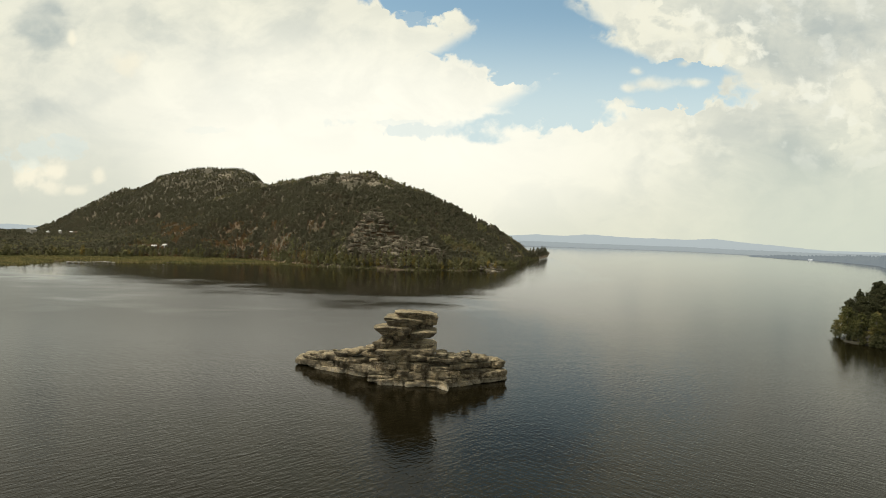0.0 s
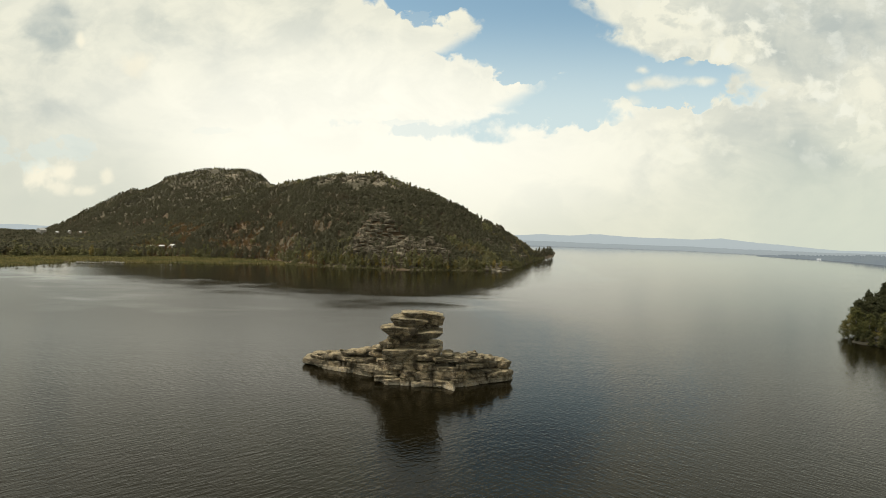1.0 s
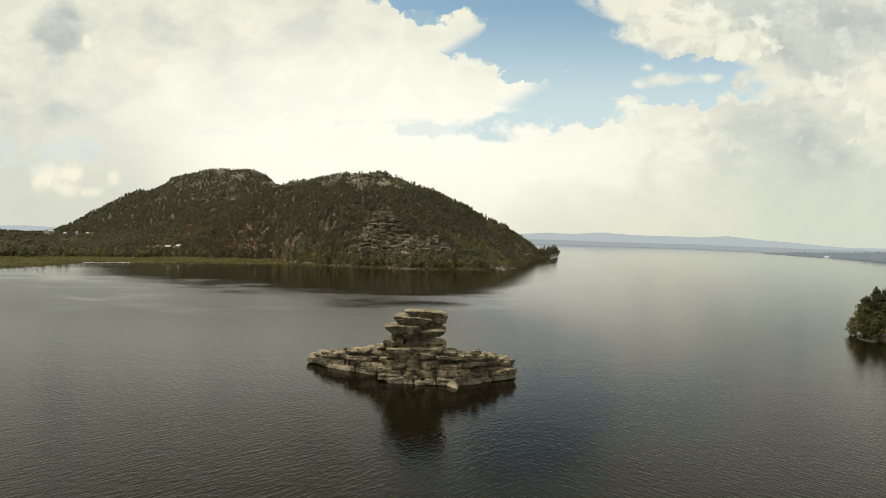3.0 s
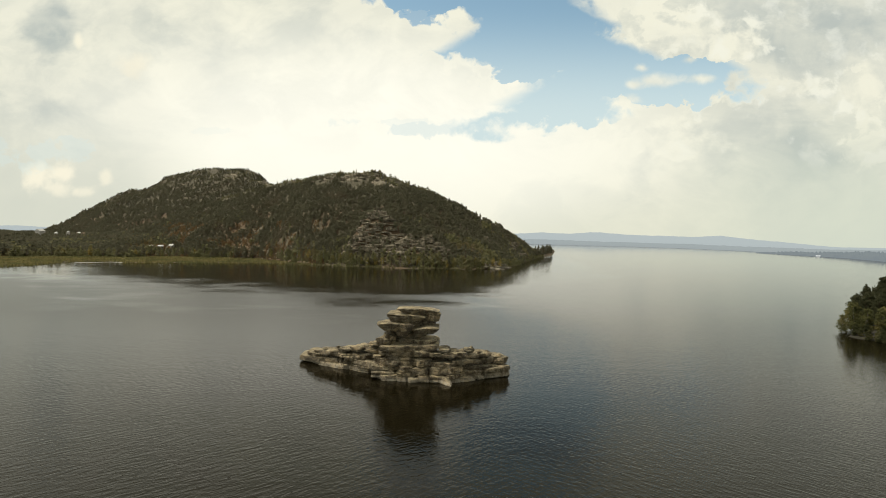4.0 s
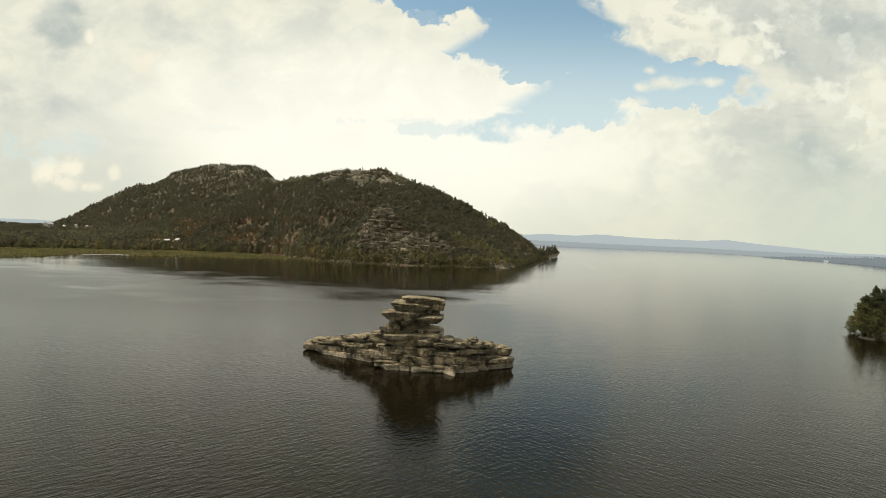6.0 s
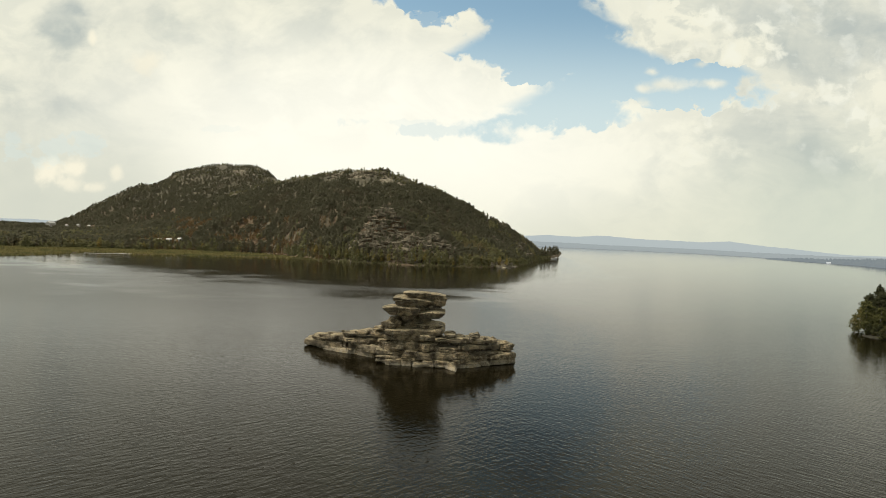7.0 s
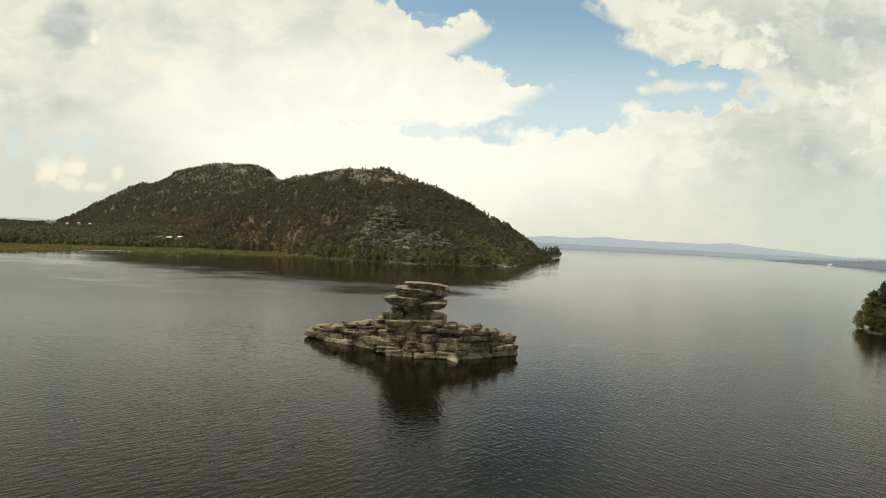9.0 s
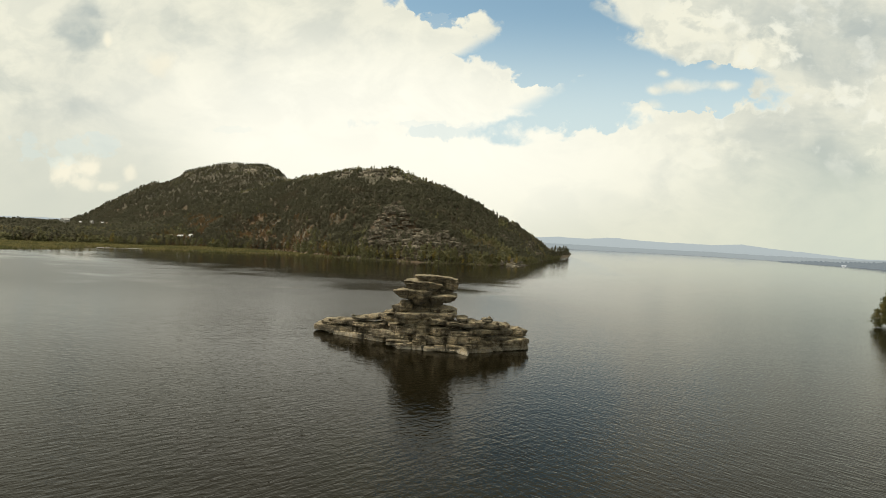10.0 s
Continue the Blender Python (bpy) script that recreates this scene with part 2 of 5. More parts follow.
def rock_material(name, light=(0.49, 0.375, 0.218), dark=(0.125, 0.090, 0.052), size=1.0, lichen_light=(0.45, 0.385, 0.235)):
    m, n = material(name)
    at = place_of(n)
    wide = n.noise(at, 0.26 / size, 6.0, 0.62, 0.6)
    grain = n.noise(at, 1.1 / size, 8.0, 0.65)
    beds = n.noise(n.mapped(at, (0.30, 0.30, 2.8)), 0.8 / size, 6.0, 0.62, 0.5)
    runs = n.noise(n.mapped(at, (0.8, 0.8, 0.45)), 0.5 / size, 7.0, 0.66, 0.9)
    spots = n.noise(at, 3.4 / size, 5.0, 0.7)
    color = n.mix(n.ramp(wide, 0.44, 0.57), dark, light)
    color = n.mix(n.math("MULTIPLY", n.ramp(grain, 0.44, 0.62), 0.6), color, (0.55, 0.475, 0.35))
    color = n.mix(n.math("MULTIPLY", n.ramp(runs, 0.50, 0.575), 0.82), color, (0.068, 0.047, 0.028))
    color = n.mix(n.math("MULTIPLY", n.ramp(beds, 0.52, 0.62), 0.6), color, (0.085, 0.068, 0.046))
    color = n.mix(n.math("MULTIPLY", n.ramp(spots, 0.56, 0.68), 0.55), color, (0.15, 0.15, 0.065))
    # upper faces: lichen, its tone paled to put top light into the colour
    up = n.split(n.add("ShaderNodeNewGeometry").outputs["Normal"])[2]
    paled_tops = n.math("MULTIPLY", n.ramp(up, 0.55, 0.9), n.ramp(n.noise(at, 0.7 / size, 5.0, 0.6), 0.40, 0.60, 0.15, 0.65))
    color = n.mix(paled_tops, color, lichen_light)
    split = n.noise(n.mapped(at, (0.16, 0.16, 1.5)), 0.9 / size, 3.0, 0.5, 0.4)
    crack = n.ramp(n.math("ABSOLUTE", n.math("SUBTRACT", split, 0.5)), 0.003, 0.018, 1.0, 0.0)
    color = n.mix(n.math("MULTIPLY", crack, 0.75), color, (0.030, 0.024, 0.018))
    cells = n.add("ShaderNodeTexVoronoi")
    n.put(cells.inputs["Vector"], n.mapped(n.mapped(at, turn=(0.06, 0.05, 0.5)), (0.55, 0.55, 1.5)))
    n.put(cells.inputs["Scale"], 1.0 / size)
    facet = n.split(cells.outputs["Color"])[0]
    color = n.mix(n.math("MULTIPLY", facet, 0.30), color, (0.10, 0.085, 0.045))
    washed = n.math("MULTIPLY", n.ramp(n.split(at)[2], 1.3, 0.3), n.ramp(grain, 0.38, 0.58, 0.2, 0.75))
    color = n.mix(washed, color, (0.46, 0.415, 0.33))
    piece = n.add("ShaderNodeObjectInfo").outputs["Random"]
    color = n.mix(n.math("MULTIPLY", piece, 0.40), color, (0.125, 0.115, 0.078))
    height = n.math("ADD", n.math("MULTIPLY", grain, 0.6), n.math("SUBTRACT", n.math("ADD", beds, n.math("MULTIPLY", spots, 0.25)), n.math("SUBTRACT", n.math("MULTIPLY", crack, 0.5), n.math("MULTIPLY", facet, 0.55))))
    pits = n.noise(n.mapped(at, (1.0, 1.0, 1.6)), 5.5 / size, 6.0, 0.7, 0.4)
    color = n.mix(n.ramp(pits, 0.50, 0.36, 0.0, 0.55), color, (0.055, 0.043, 0.030))
    height = n.math("ADD", height, n.math("MULTIPLY", pits, 0.5))
    finish(n, color, 0.92, height, 1.0, 0.5 * size)
    return m


def leaf_material(name, a, b, c, patch=0.02, third=0.62):
    """Foliage: two greens from clump to clump and a third tone in patches over the land."""
    m, n = material(name)
    at = place_of(n)
    island = n.add("ShaderNodeNewGeometry").outputs["Random Per Island"]
    color = n.mix(island, a, b)
    land = n.noise(at, patch, 3.0, 0.6, 0.5)
    color = n.mix(n.math("MULTIPLY", n.ramp(land, third - 0.08, third + 0.08), 0.8), color, c)
    fine = n.noise(at, 1.5, 3.0, 0.6)
    color = n.mix(n.ramp(fine, 0.3, 0.7, 0.0, 0.3), color, (0.035, 0.038, 0.02))
    shader = finish(n, color, 0.75, None, Specular_IOR_Level=0.2)
    lean = n.add("ShaderNodeVectorMath")
    lean.operation = "MULTIPLY_ADD"
    n.put(lean.inputs[0], n.add("ShaderNodeNewGeometry").outputs["Normal"])
    n.put(lean.inputs[1], (0.55, 0.55, 0.55))
    n.put(lean.inputs[2], (0.0, -0.2, 0.5))
    unit = n.add("ShaderNodeVectorMath")
    unit.operation = "NORMALIZE"
    n.put(unit.inputs[0], lean.outputs[0])
    n.put(shader.inputs["Normal"], unit.outputs[0])
    thin = n.add("ShaderNodeBsdfTranslucent")
    n.put(thin.inputs[0], color)
    both, out = n.add("ShaderNodeMixShader"), n.add("ShaderNodeOutputMaterial")
    for socket, value in zip(both.inputs, (0.58, shader.outputs[0], thin.outputs[0])):
        n.put(socket, value)
    n.put(out.inputs["Surface"], both.outputs[0])
    out.is_active_output = True
    return m


def bark_material(name, pale, dark):
    m, n = material(name)
    at = place_of(n)
    bands = n.noise(n.mapped(at, (1.0, 1.0, 3.0)), 2.0, 4.0, 0.6)
    finish(n, n.mix(n.ramp(bands, 0.45, 0.62), pale, dark), 0.9, bands, 0.4, 0.05)
    return m


def plain_material(name, a, b, scale=1.0, rough=0.8):
    m, n = material(name)
    at = place_of(n)
    finish(n, n.mix(n.ramp(n.noise(at, scale, 5.0, 0.6), 0.3, 0.7), a, b), rough, n.noise(at, scale * 4, 4.0), 0.3, 0.05)
    return m


def land_material():
    m, n = material("forest_floor")
    at = place_of(n)
    z = n.split(at)[2]
    wide = n.noise(at, 0.013, 6.0, 0.6, 0.5)
    fine = n.noise(at, 0.12, 7.0, 0.65, 0.3)
    color = n.mix(n.ramp(fine, 0.32, 0.68), (0.052, 0.049, 0.031), (0.082, 0.073, 0.046))
    color = n.mix(n.math("MULTIPLY", n.ramp(wide, 0.47, 0.60, 0.25, 0.9), n.ramp(z, 55.0, 90.0, 1.0, 0.2)), color, n.mix(fine, (0.078, 0.050, 0.027), (0.115, 0.074, 0.039)))
    stone = n.math("MULTIPLY", n.ramp(n.noise(at, 0.035, 8.0, 0.68, 0.4), n.ramp(z, 120.0, 165.0, 0.54, 0.44), n.ramp(z, 120.0, 165.0, 0.62, 0.54)), n.ramp(z, 105.0, 150.0, 0.04, 0.35))
    color = n.mix(stone, color, n.mix(fine, (0.085, 0.08, 0.064), (0.145, 0.132, 0.108)))
    finish(n, color, 0.95, n.noise(at, 0.3, 7.0, 0.7), 1.0, 1.5)
    return m


def water_material():
    m, n = material("lake_water")
    at = place_of(n)
    # short wind ripples, an older crossing train, and calm streaks between them
    streak = n.noise(n.mapped(at, (0.45, 1.0, 1.0), (0, 0, 0.12)), 0.018, 4.0, 0.55, 0.6)
    px, py, pz = n.split(at)
    ripple = n.noise(n.mapped(n.mapped(at, turn=(0, 0, -0.62)), (0.40, 1.0, 1.0)), 1.45, 2.0, 0.5, 0.3)
    cross = n.noise(n.mapped(n.mapped(at, turn=(0, 0, 0.66)), (0.40, 1.0, 1.0)), 1.7, 2.0, 0.5, 0.3)
    swell = n.noise(n.mapped(at, (0.4, 1.0, 1.0)), 0.16, 2.0, 0.5)
    gusts = n.math("MULTIPLY", n.math("SUBTRACT", n.noise(n.mapped(at, (0.4, 1.0, 1.0), (0, 0, -0.08)), 0.05, 5.0, 0.6, 0.8), 0.5), 190.0)
    wavy = n.math("ADD", n.math("ADD", py, gusts), n.math("SUBTRACT", n.math("MULTIPLY", n.math("SUBTRACT", streak, 0.5), 320.0), n.math("ADD", n.ramp(px, -60.0, -330.0, 0.0, 70.0), n.math("ADD", n.ramp(px, 10.0, 110.0, 0.0, 150.0), n.ramp(px, 110.0, 610.0, 0.0, 4000.0)))))
    wind = n.math("MULTIPLY", n.ramp(py, 100.0, 200.0), n.ramp(wavy, 335.0, 195.0))
    side = n.ramp(px, -35.0, 45.0)
    height = n.math("ADD", n.math("MULTIPLY", n.math("SUBTRACT", ripple, 0.5), n.math("SUBTRACT", 0.34, n.math("MULTIPLY", side, 0.24))), n.math("ADD", n.math("MULTIPLY", n.math("SUBTRACT", cross, 0.5), n.math("ADD", 0.07, n.math("MULTIPLY", side, 0.25))), n.math("MULTIPLY", n.math("SUBTRACT", swell, 0.5), 0.22)))
    height = n.math("MULTIPLY", height, n.math("MULTIPLY", n.math("MULTIPLY", n.ramp(py, 45.0, 100.0, 0.78, 0.32), n.math("SUBTRACT", 1.0, n.math("MULTIPLY", wind, 0.6))), n.math("MULTIPLY", n.ramp(wavy, 190.0, 330.0, 1.0, 0.7), n.ramp(py, 250.0, 800.0, 1.0, 0.5))))
    tone = n.mix(n.noise(at, 0.03, 3.0), (0.0050, 0.0042, 0.0018), (0.0068, 0.0056, 0.0024))
    open_water = n.math("MULTIPLY", wind, n.ramp(px, -40.0, 60.0, 0.16, 0.03))
    shader = finish(n, tone, n.math("ADD", 0.06, open_water), height, 1.0, 0.42, IOR=1.333, Specular_IOR_Level=0.355, Specular_Tint=(1.0, 0.935, 0.75, 1.0))
    # mean southward tilt put on the normals to brighten the windy zone's reflection
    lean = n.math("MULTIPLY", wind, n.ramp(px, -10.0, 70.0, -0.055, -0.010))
    tilted = n.vec("ADD", shader.inputs["Normal"].links[0].from_socket, n.xyz(0.0, lean, 0.0))
    n.put(shader.inputs["Normal"], n.vec("NORMALIZE", tilted))
    return m


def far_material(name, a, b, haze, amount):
    """Distant land with the haze of kilometres of bright air painted in as glow."""
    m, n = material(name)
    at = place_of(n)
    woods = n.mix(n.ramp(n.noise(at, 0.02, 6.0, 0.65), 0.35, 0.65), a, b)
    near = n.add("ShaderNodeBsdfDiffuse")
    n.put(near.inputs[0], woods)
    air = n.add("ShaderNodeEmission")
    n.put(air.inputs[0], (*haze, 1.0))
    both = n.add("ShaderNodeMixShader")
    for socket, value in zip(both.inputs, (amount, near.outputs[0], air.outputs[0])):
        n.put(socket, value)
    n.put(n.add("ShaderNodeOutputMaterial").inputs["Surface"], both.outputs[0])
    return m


ROCK = rock_material("weathered_granite")
CRAG_ROCK = rock_material("hillside_granite", (0.34, 0.295, 0.22), (0.11, 0.096, 0.070), 3.0, (0.27, 0.24, 0.18))
LAND = land_material()
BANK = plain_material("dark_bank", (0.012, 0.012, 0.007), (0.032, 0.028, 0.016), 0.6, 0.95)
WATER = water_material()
PINE = leaf_material("pine_needles", (0.142, 0.137, 0.091), (0.168, 0.160, 0.105), (0.175, 0.15, 0.10))
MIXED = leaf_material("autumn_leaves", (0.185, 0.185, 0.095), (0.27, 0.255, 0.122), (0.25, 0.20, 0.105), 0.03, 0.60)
RUSSET = leaf_material("russet_leaves", (0.205, 0.132, 0.066), (0.26, 0.168, 0.082), (0.19, 0.145, 0.07), 0.03, 0.58)
BIRCH_LEAF = leaf_material("birch_leaves", (0.080, 0.090, 0.036), (0.175, 0.170, 0.062), (0.34, 0.285, 0.10), 0.16, 0.60)
PINE_DARK = leaf_material("grove_needles", (0.045, 0.050, 0.024), (0.085, 0.088, 0.042), (0.070, 0.062, 0.034))
WILLOW_LEAF = leaf_material("willow_leaves", (0.050, 0.058, 0.026), (0.105, 0.105, 0.045), (0.13, 0.12, 0.05), 0.2, 0.62)
YELLOW_LEAF = leaf_material("yellow_birch_leaves", (0.20, 0.185, 0.075), (0.30, 0.26, 0.095), (0.40, 0.30, 0.09), 0.05, 0.55)
REED = leaf_material("reeds", (0.15, 0.135, 0.05), (0.25, 0.215, 0.085), (0.11, 0.115, 0.045), 0.035, 0.52)
PINE_BARK = bark_material("pine_bark", (0.16, 0.095, 0.055), (0.07, 0.045, 0.03))
BIRCH_BARK = bark_material("birch_bark", (0.55, 0.53, 0.48), (0.10, 0.09, 0.08))
PLANK = plain_material("weathered_planks", (0.42, 0.40, 0.37), (0.58, 0.56, 0.52), 0.8)
PLASTER = plain_material("white_plaster", (0.34, 0.33, 0.31), (0.45, 0.44, 0.41), 0.5)
ROOFING = plain_material("pale_sheet_roof", (0.36, 0.36, 0.36), (0.48, 0.48, 0.47), 0.6, 0.5)
DARK_GLASS = plain_material("dark_pane", (0.03, 0.035, 0.04), (0.05, 0.055, 0.06), 0.5, 0.1)


# ---------------------------------------------------------------- building blocks
def mesh_from(name, verts, faces, mat, smooth=False):
    me = bpy.data.meshes.new(name)
    me.from_pydata([tuple(v) for v in verts], [], [tuple(f) for f in faces])
    me.materials.append(mat)
    if smooth:
        me.shade_smooth()
    return me


def triangles(name, verts, tris, mat, smooth=False):
    """A large mesh from arrays of vertices and triangles."""
    me = bpy.data.meshes.new(name)
    tris = np.asarray(tris, np.int32)
    me.vertices.add(len(verts))
    me.vertices.foreach_set("co", np.asarray(verts, np.float32).ravel())
    me.loops.add(tris.size)
    me.loops.foreach_set("vertex_index", tris.ravel())
    me.polygons.add(len(tris))
    me.polygons.foreach_set("loop_start", np.arange(0, tris.size, 3, dtype=np.int32))
    me.materials.append(mat)
    me.update(calc_edges=True)
    me.validate()
    if smooth:
        me.shade_smooth()
    return me


def child(name, data, parent, label=""):
    ob = new(name, data)
    ob.parent = parent
    return tagged(ob, label)


def thing(name, at, label, category, group="", kind=""):
    ob = new(name)
    ob.matrix_world = at if isinstance(at, Matrix) else Matrix.Translation(at)
    return tagged(ob, label, category, group, kind)


def strata_block(name, size, mat, seed, cell=0.36, thin=0.15, power=0.0, bed=1.3, under=0.0):
    """A weathered bed of granite about its centre: a broken many-cornered plan with plane faces, layers that step in and out, grooves and chips."""
    rng = random.Random(seed * 17 + 3)
    sx, sy, sz = (s / 2 for s in size)
    off = Vector((seed * 7.3, seed * 3.1, seed * 5.7))
    corners, count, power = [], rng.randint(9, 14), power or rng.uniform(5.0, 9.0)
    for k in range(count):
        a = 2 * math.pi * (k + rng.uniform(-0.32, 0.32)) / count
        c, s = math.cos(a), math.sin(a)
        r = 1 / (abs(c) ** power + abs(s) ** power) ** (1 / power) * rng.uniform(0.94, 1.03)
        corners.append(Vector((c * r * sx, s * r * sy, 0)))
    plan = []
    for a, b in zip(corners, corners[1:] + corners[:1]):
        steps = max(1, min(14, round((b - a).length / cell)))
        plan += [a.lerp(b, k / steps) for k in range(steps)]
    around = len(plan)
    levels, z = [], -sz
    layers = max(1, min(4, round(size[2] / bed)))
    for k in range(layers):
        top = sz if k == layers - 1 else min(z + 2 * sz / layers * rng.uniform(0.7, 1.3), sz - 0.25)
        inset, tall = rng.uniform(0.0, 0.18) + (0.05 if k == 0 else 0), top - z
        low, high = min(0.22 * tall, 0.20), min(0.24 * tall, 0.24)
        gap = 0.75 if k == 0 else 0.45
        slit = min(0.13, 0.12 * tall)
        levels += [(z + 0.01, inset + gap), (z + slit * 0.9, inset + gap * 0.9), (z + slit, inset + 0.12), (z + low + slit, inset + 0.02), (z + 0.5 * tall, inset + rng.uniform(-0.06, 0.08)), (top - high, inset + rng.uniform(-0.04, 0.06)),
                   (top - high * 0.45, inset + 0.06), (top - high * 0.14, inset + 0.12), (top, inset + 0.26)]
        z = top
    slope = (rng.uniform(-0.05, 0.05), rng.uniform(-0.05, 0.05))
    blocks = []
    for k in range(layers):
        row, back, left = [], rng.uniform(0, 0.16), rng.randint(4, 14)
        for c in range(around):
            left -= 1
            if left == 0:
                row.append(back + rng.uniform(0.25, 0.55))
                back, left = rng.uniform(0, 0.20), rng.randint(10, 26)
            else:
                row.append(back)
        blocks.append(row)
    deep = min(1.0, min(sx, sy) / 2.2) * (0.25 if thin > 0.5 else 0.7)
    verts, faces = [], []
    for n, (level, inn) in enumerate(levels):
        for c, q in enumerate(plan):
            rag = 0.17 * noise.noise(Vector((q.x * 0.5, q.y * 0.5, level * 0.3)) + off) + 0.11 * noise.noise(Vector((q.x * 1.4, q.y * 1.4, level * 1.6)) + off) + 0.06 * noise.noise(Vector((q.x * 3.1, q.y * 3.1, level * 3.4)) + off)
            chip = max(0.0, noise.noise(Vector((q.x * 0.55, q.y * 0.55, level * 1.3)) + off * 2) - 0.22) * 1.5
            f = max(0.3, 1 - (inn - rag + chip + blocks[n // 9][c] * deep + under * max(0.0, 0.75 - level / sz) * (0.6 + 0.8 * noise.noise(Vector((q.x * 0.35, q.y * 0.35, 1.7)) + off))) / q.length)
            up = level * (1 - thin * abs(q.x / sx) ** 3) + (q.x * slope[0] + q.y * slope[1]) * (level / sz * 0.5 + 0.5)
            verts.append(Vector((q.x * f, q.y * f, up + 0.10 * noise.noise(Vector((q.x * 0.7, q.y * 0.7, 3.0 + n // 9)) + off))))
    rows = len(levels)
    for n in range(rows - 1):
        for k in range(around):
            j = (k + 1) % around
            faces.append((n * around + k, n * around + j, (n + 1) * around + j, (n + 1) * around + k))
    # the uneven top, and a flat underside
    ring = (rows - 1) * around
    for share in (0.78, 0.5, 0.24):
        base = len(verts)
        for k in range(around):
            p = verts[(rows - 1) * around + k]
            q = Vector((p.x * share, p.y * share, 0))
            step = 0.14 if noise.noise(q * 0.45 + off) > 0.12 else 0.0
            verts.append(Vector((q.x, q.y, p.z * share + sz * (1 - share) * (1 - thin * 0.3) + step + 0.14 * noise.noise(q * 1.1 + off))))
        for k in range(around):
            j = (k + 1) % around
            faces.append((ring + k, ring + j, base + j, base + k))
        ring = base
    verts.append(Vector((0, 0, sz + 0.1)))
    verts.append(Vector((0, 0, -sz)))
    for k in range(around):
        j = (k + 1) % around
        faces.append((ring + k, ring + j, len(verts) - 2))
        faces.append((j, k, len(verts) - 1))
    me = mesh_from(name, verts, faces, mat, True)
    me.set_sharp_from_angle(angle=radians(24))
    return me


# ---------------------------------------------------------------- the land
def spread(table):
    return np.array([a for a, _ in table]), np.array([b for _, b in table])


# bearing (sideways over ahead) against the slope of sight to the crest
BACK_CREST = spread([(-1.158, -0.014), (-0.994, -0.012), (-0.923, -0.011), (-0.864, -0.007), (-0.806, 0.010), (-0.747, 0.044), (-0.689, 0.076), (-0.671, 0.083), (-0.630, 0.090), (-0.607, 0.103), (-0.584, 0.118), (-0.560, 0.124), (-0.525, 0.132), (-0.478, 0.136), (-0.432, 0.133), (-0.396, 0.123), (-0.378, 0.107), (-0.354, 0.098), (-0.290, 0.086), (-0.171, 0.048), (-0.06, -0.03), (0.3, -0.03)])
FRONT_CREST = spread([(-0.746, -0.013), (-0.664, 0.001), (-0.571, 0.031), (-0.477, 0.069), (-0.407, 0.092), (-0.364, 0.100), (-0.325, 0.112), (-0.279, 0.123), (-0.220, 0.129), (-0.161, 0.127), (-0.102, 0.117), (-0.043, 0.099), (0.016, 0.071), (0.076, 0.034), (0.135, 0.006), (0.172, -0.016), (0.190, -0.025), (0.205, -0.0285), (0.22, -0.028)])
SHORE = spread([(-1.6, 330.0), (-1.1, 370.0), (-0.92, 402.0), (-0.83, 452.0), (-0.785, 492.0), (-0.71, 500.0), (-0.66, 490.0), (-0.569, 499.0), (-0.357, 528.0), (-0.20, 500.0), (-0.098, 492.0), (0.02, 500.0), (0.08, 511.0),
                (0.12, 545.0), (0.15, 600.0), (0.165, 700.0), (0.18, 800.0), (0.195, 900.0), (0.205, 980.0), (0.213, 1040.0), (0.217, 1100.0), (0.220, 1300.0), (0.222, 4000.0)])
FRONT_DEPTH = spread([(-1.6, 900.0), (-0.75, 880.0), (-0.48, 860.0), (-0.36, 850.0), (-0.22, 800.0), (-0.10, 760.0), (0.02, 740.0), (0.10, 760.0), (0.17, 860.0), (0.19, 950.0), (0.205, 1030.0), (0.22, 1120.0)])
MARSH = spread([(-1.6, 150.0), (-0.92, 125.0), (-0.73, 60.0), (-0.57, 110.0), (-0.40, 75.0), (-0.33, 20.0), (-0.28, 4.0), (0.3, 2.0)])


def waves(x, y, size, seed):
    """Cheap smooth noise from -1 to 1 over arrays."""
    rng = np.random.default_rng(seed)
    x, y = np.asarray(x, float), np.asarray(y, float)
    total = np.zeros_like(x)
    for octave in range(4):
        for _ in range(5):
            angle, phase = rng.uniform(0, 2 * np.pi, 2)
            k = 2 * np.pi / size * 1.9**octave * rng.uniform(0.7, 1.3)
            total += np.sin((x * np.cos(angle) + y * np.sin(angle)) * k + phase) * 0.55**octave / 5
    return total * 1.4


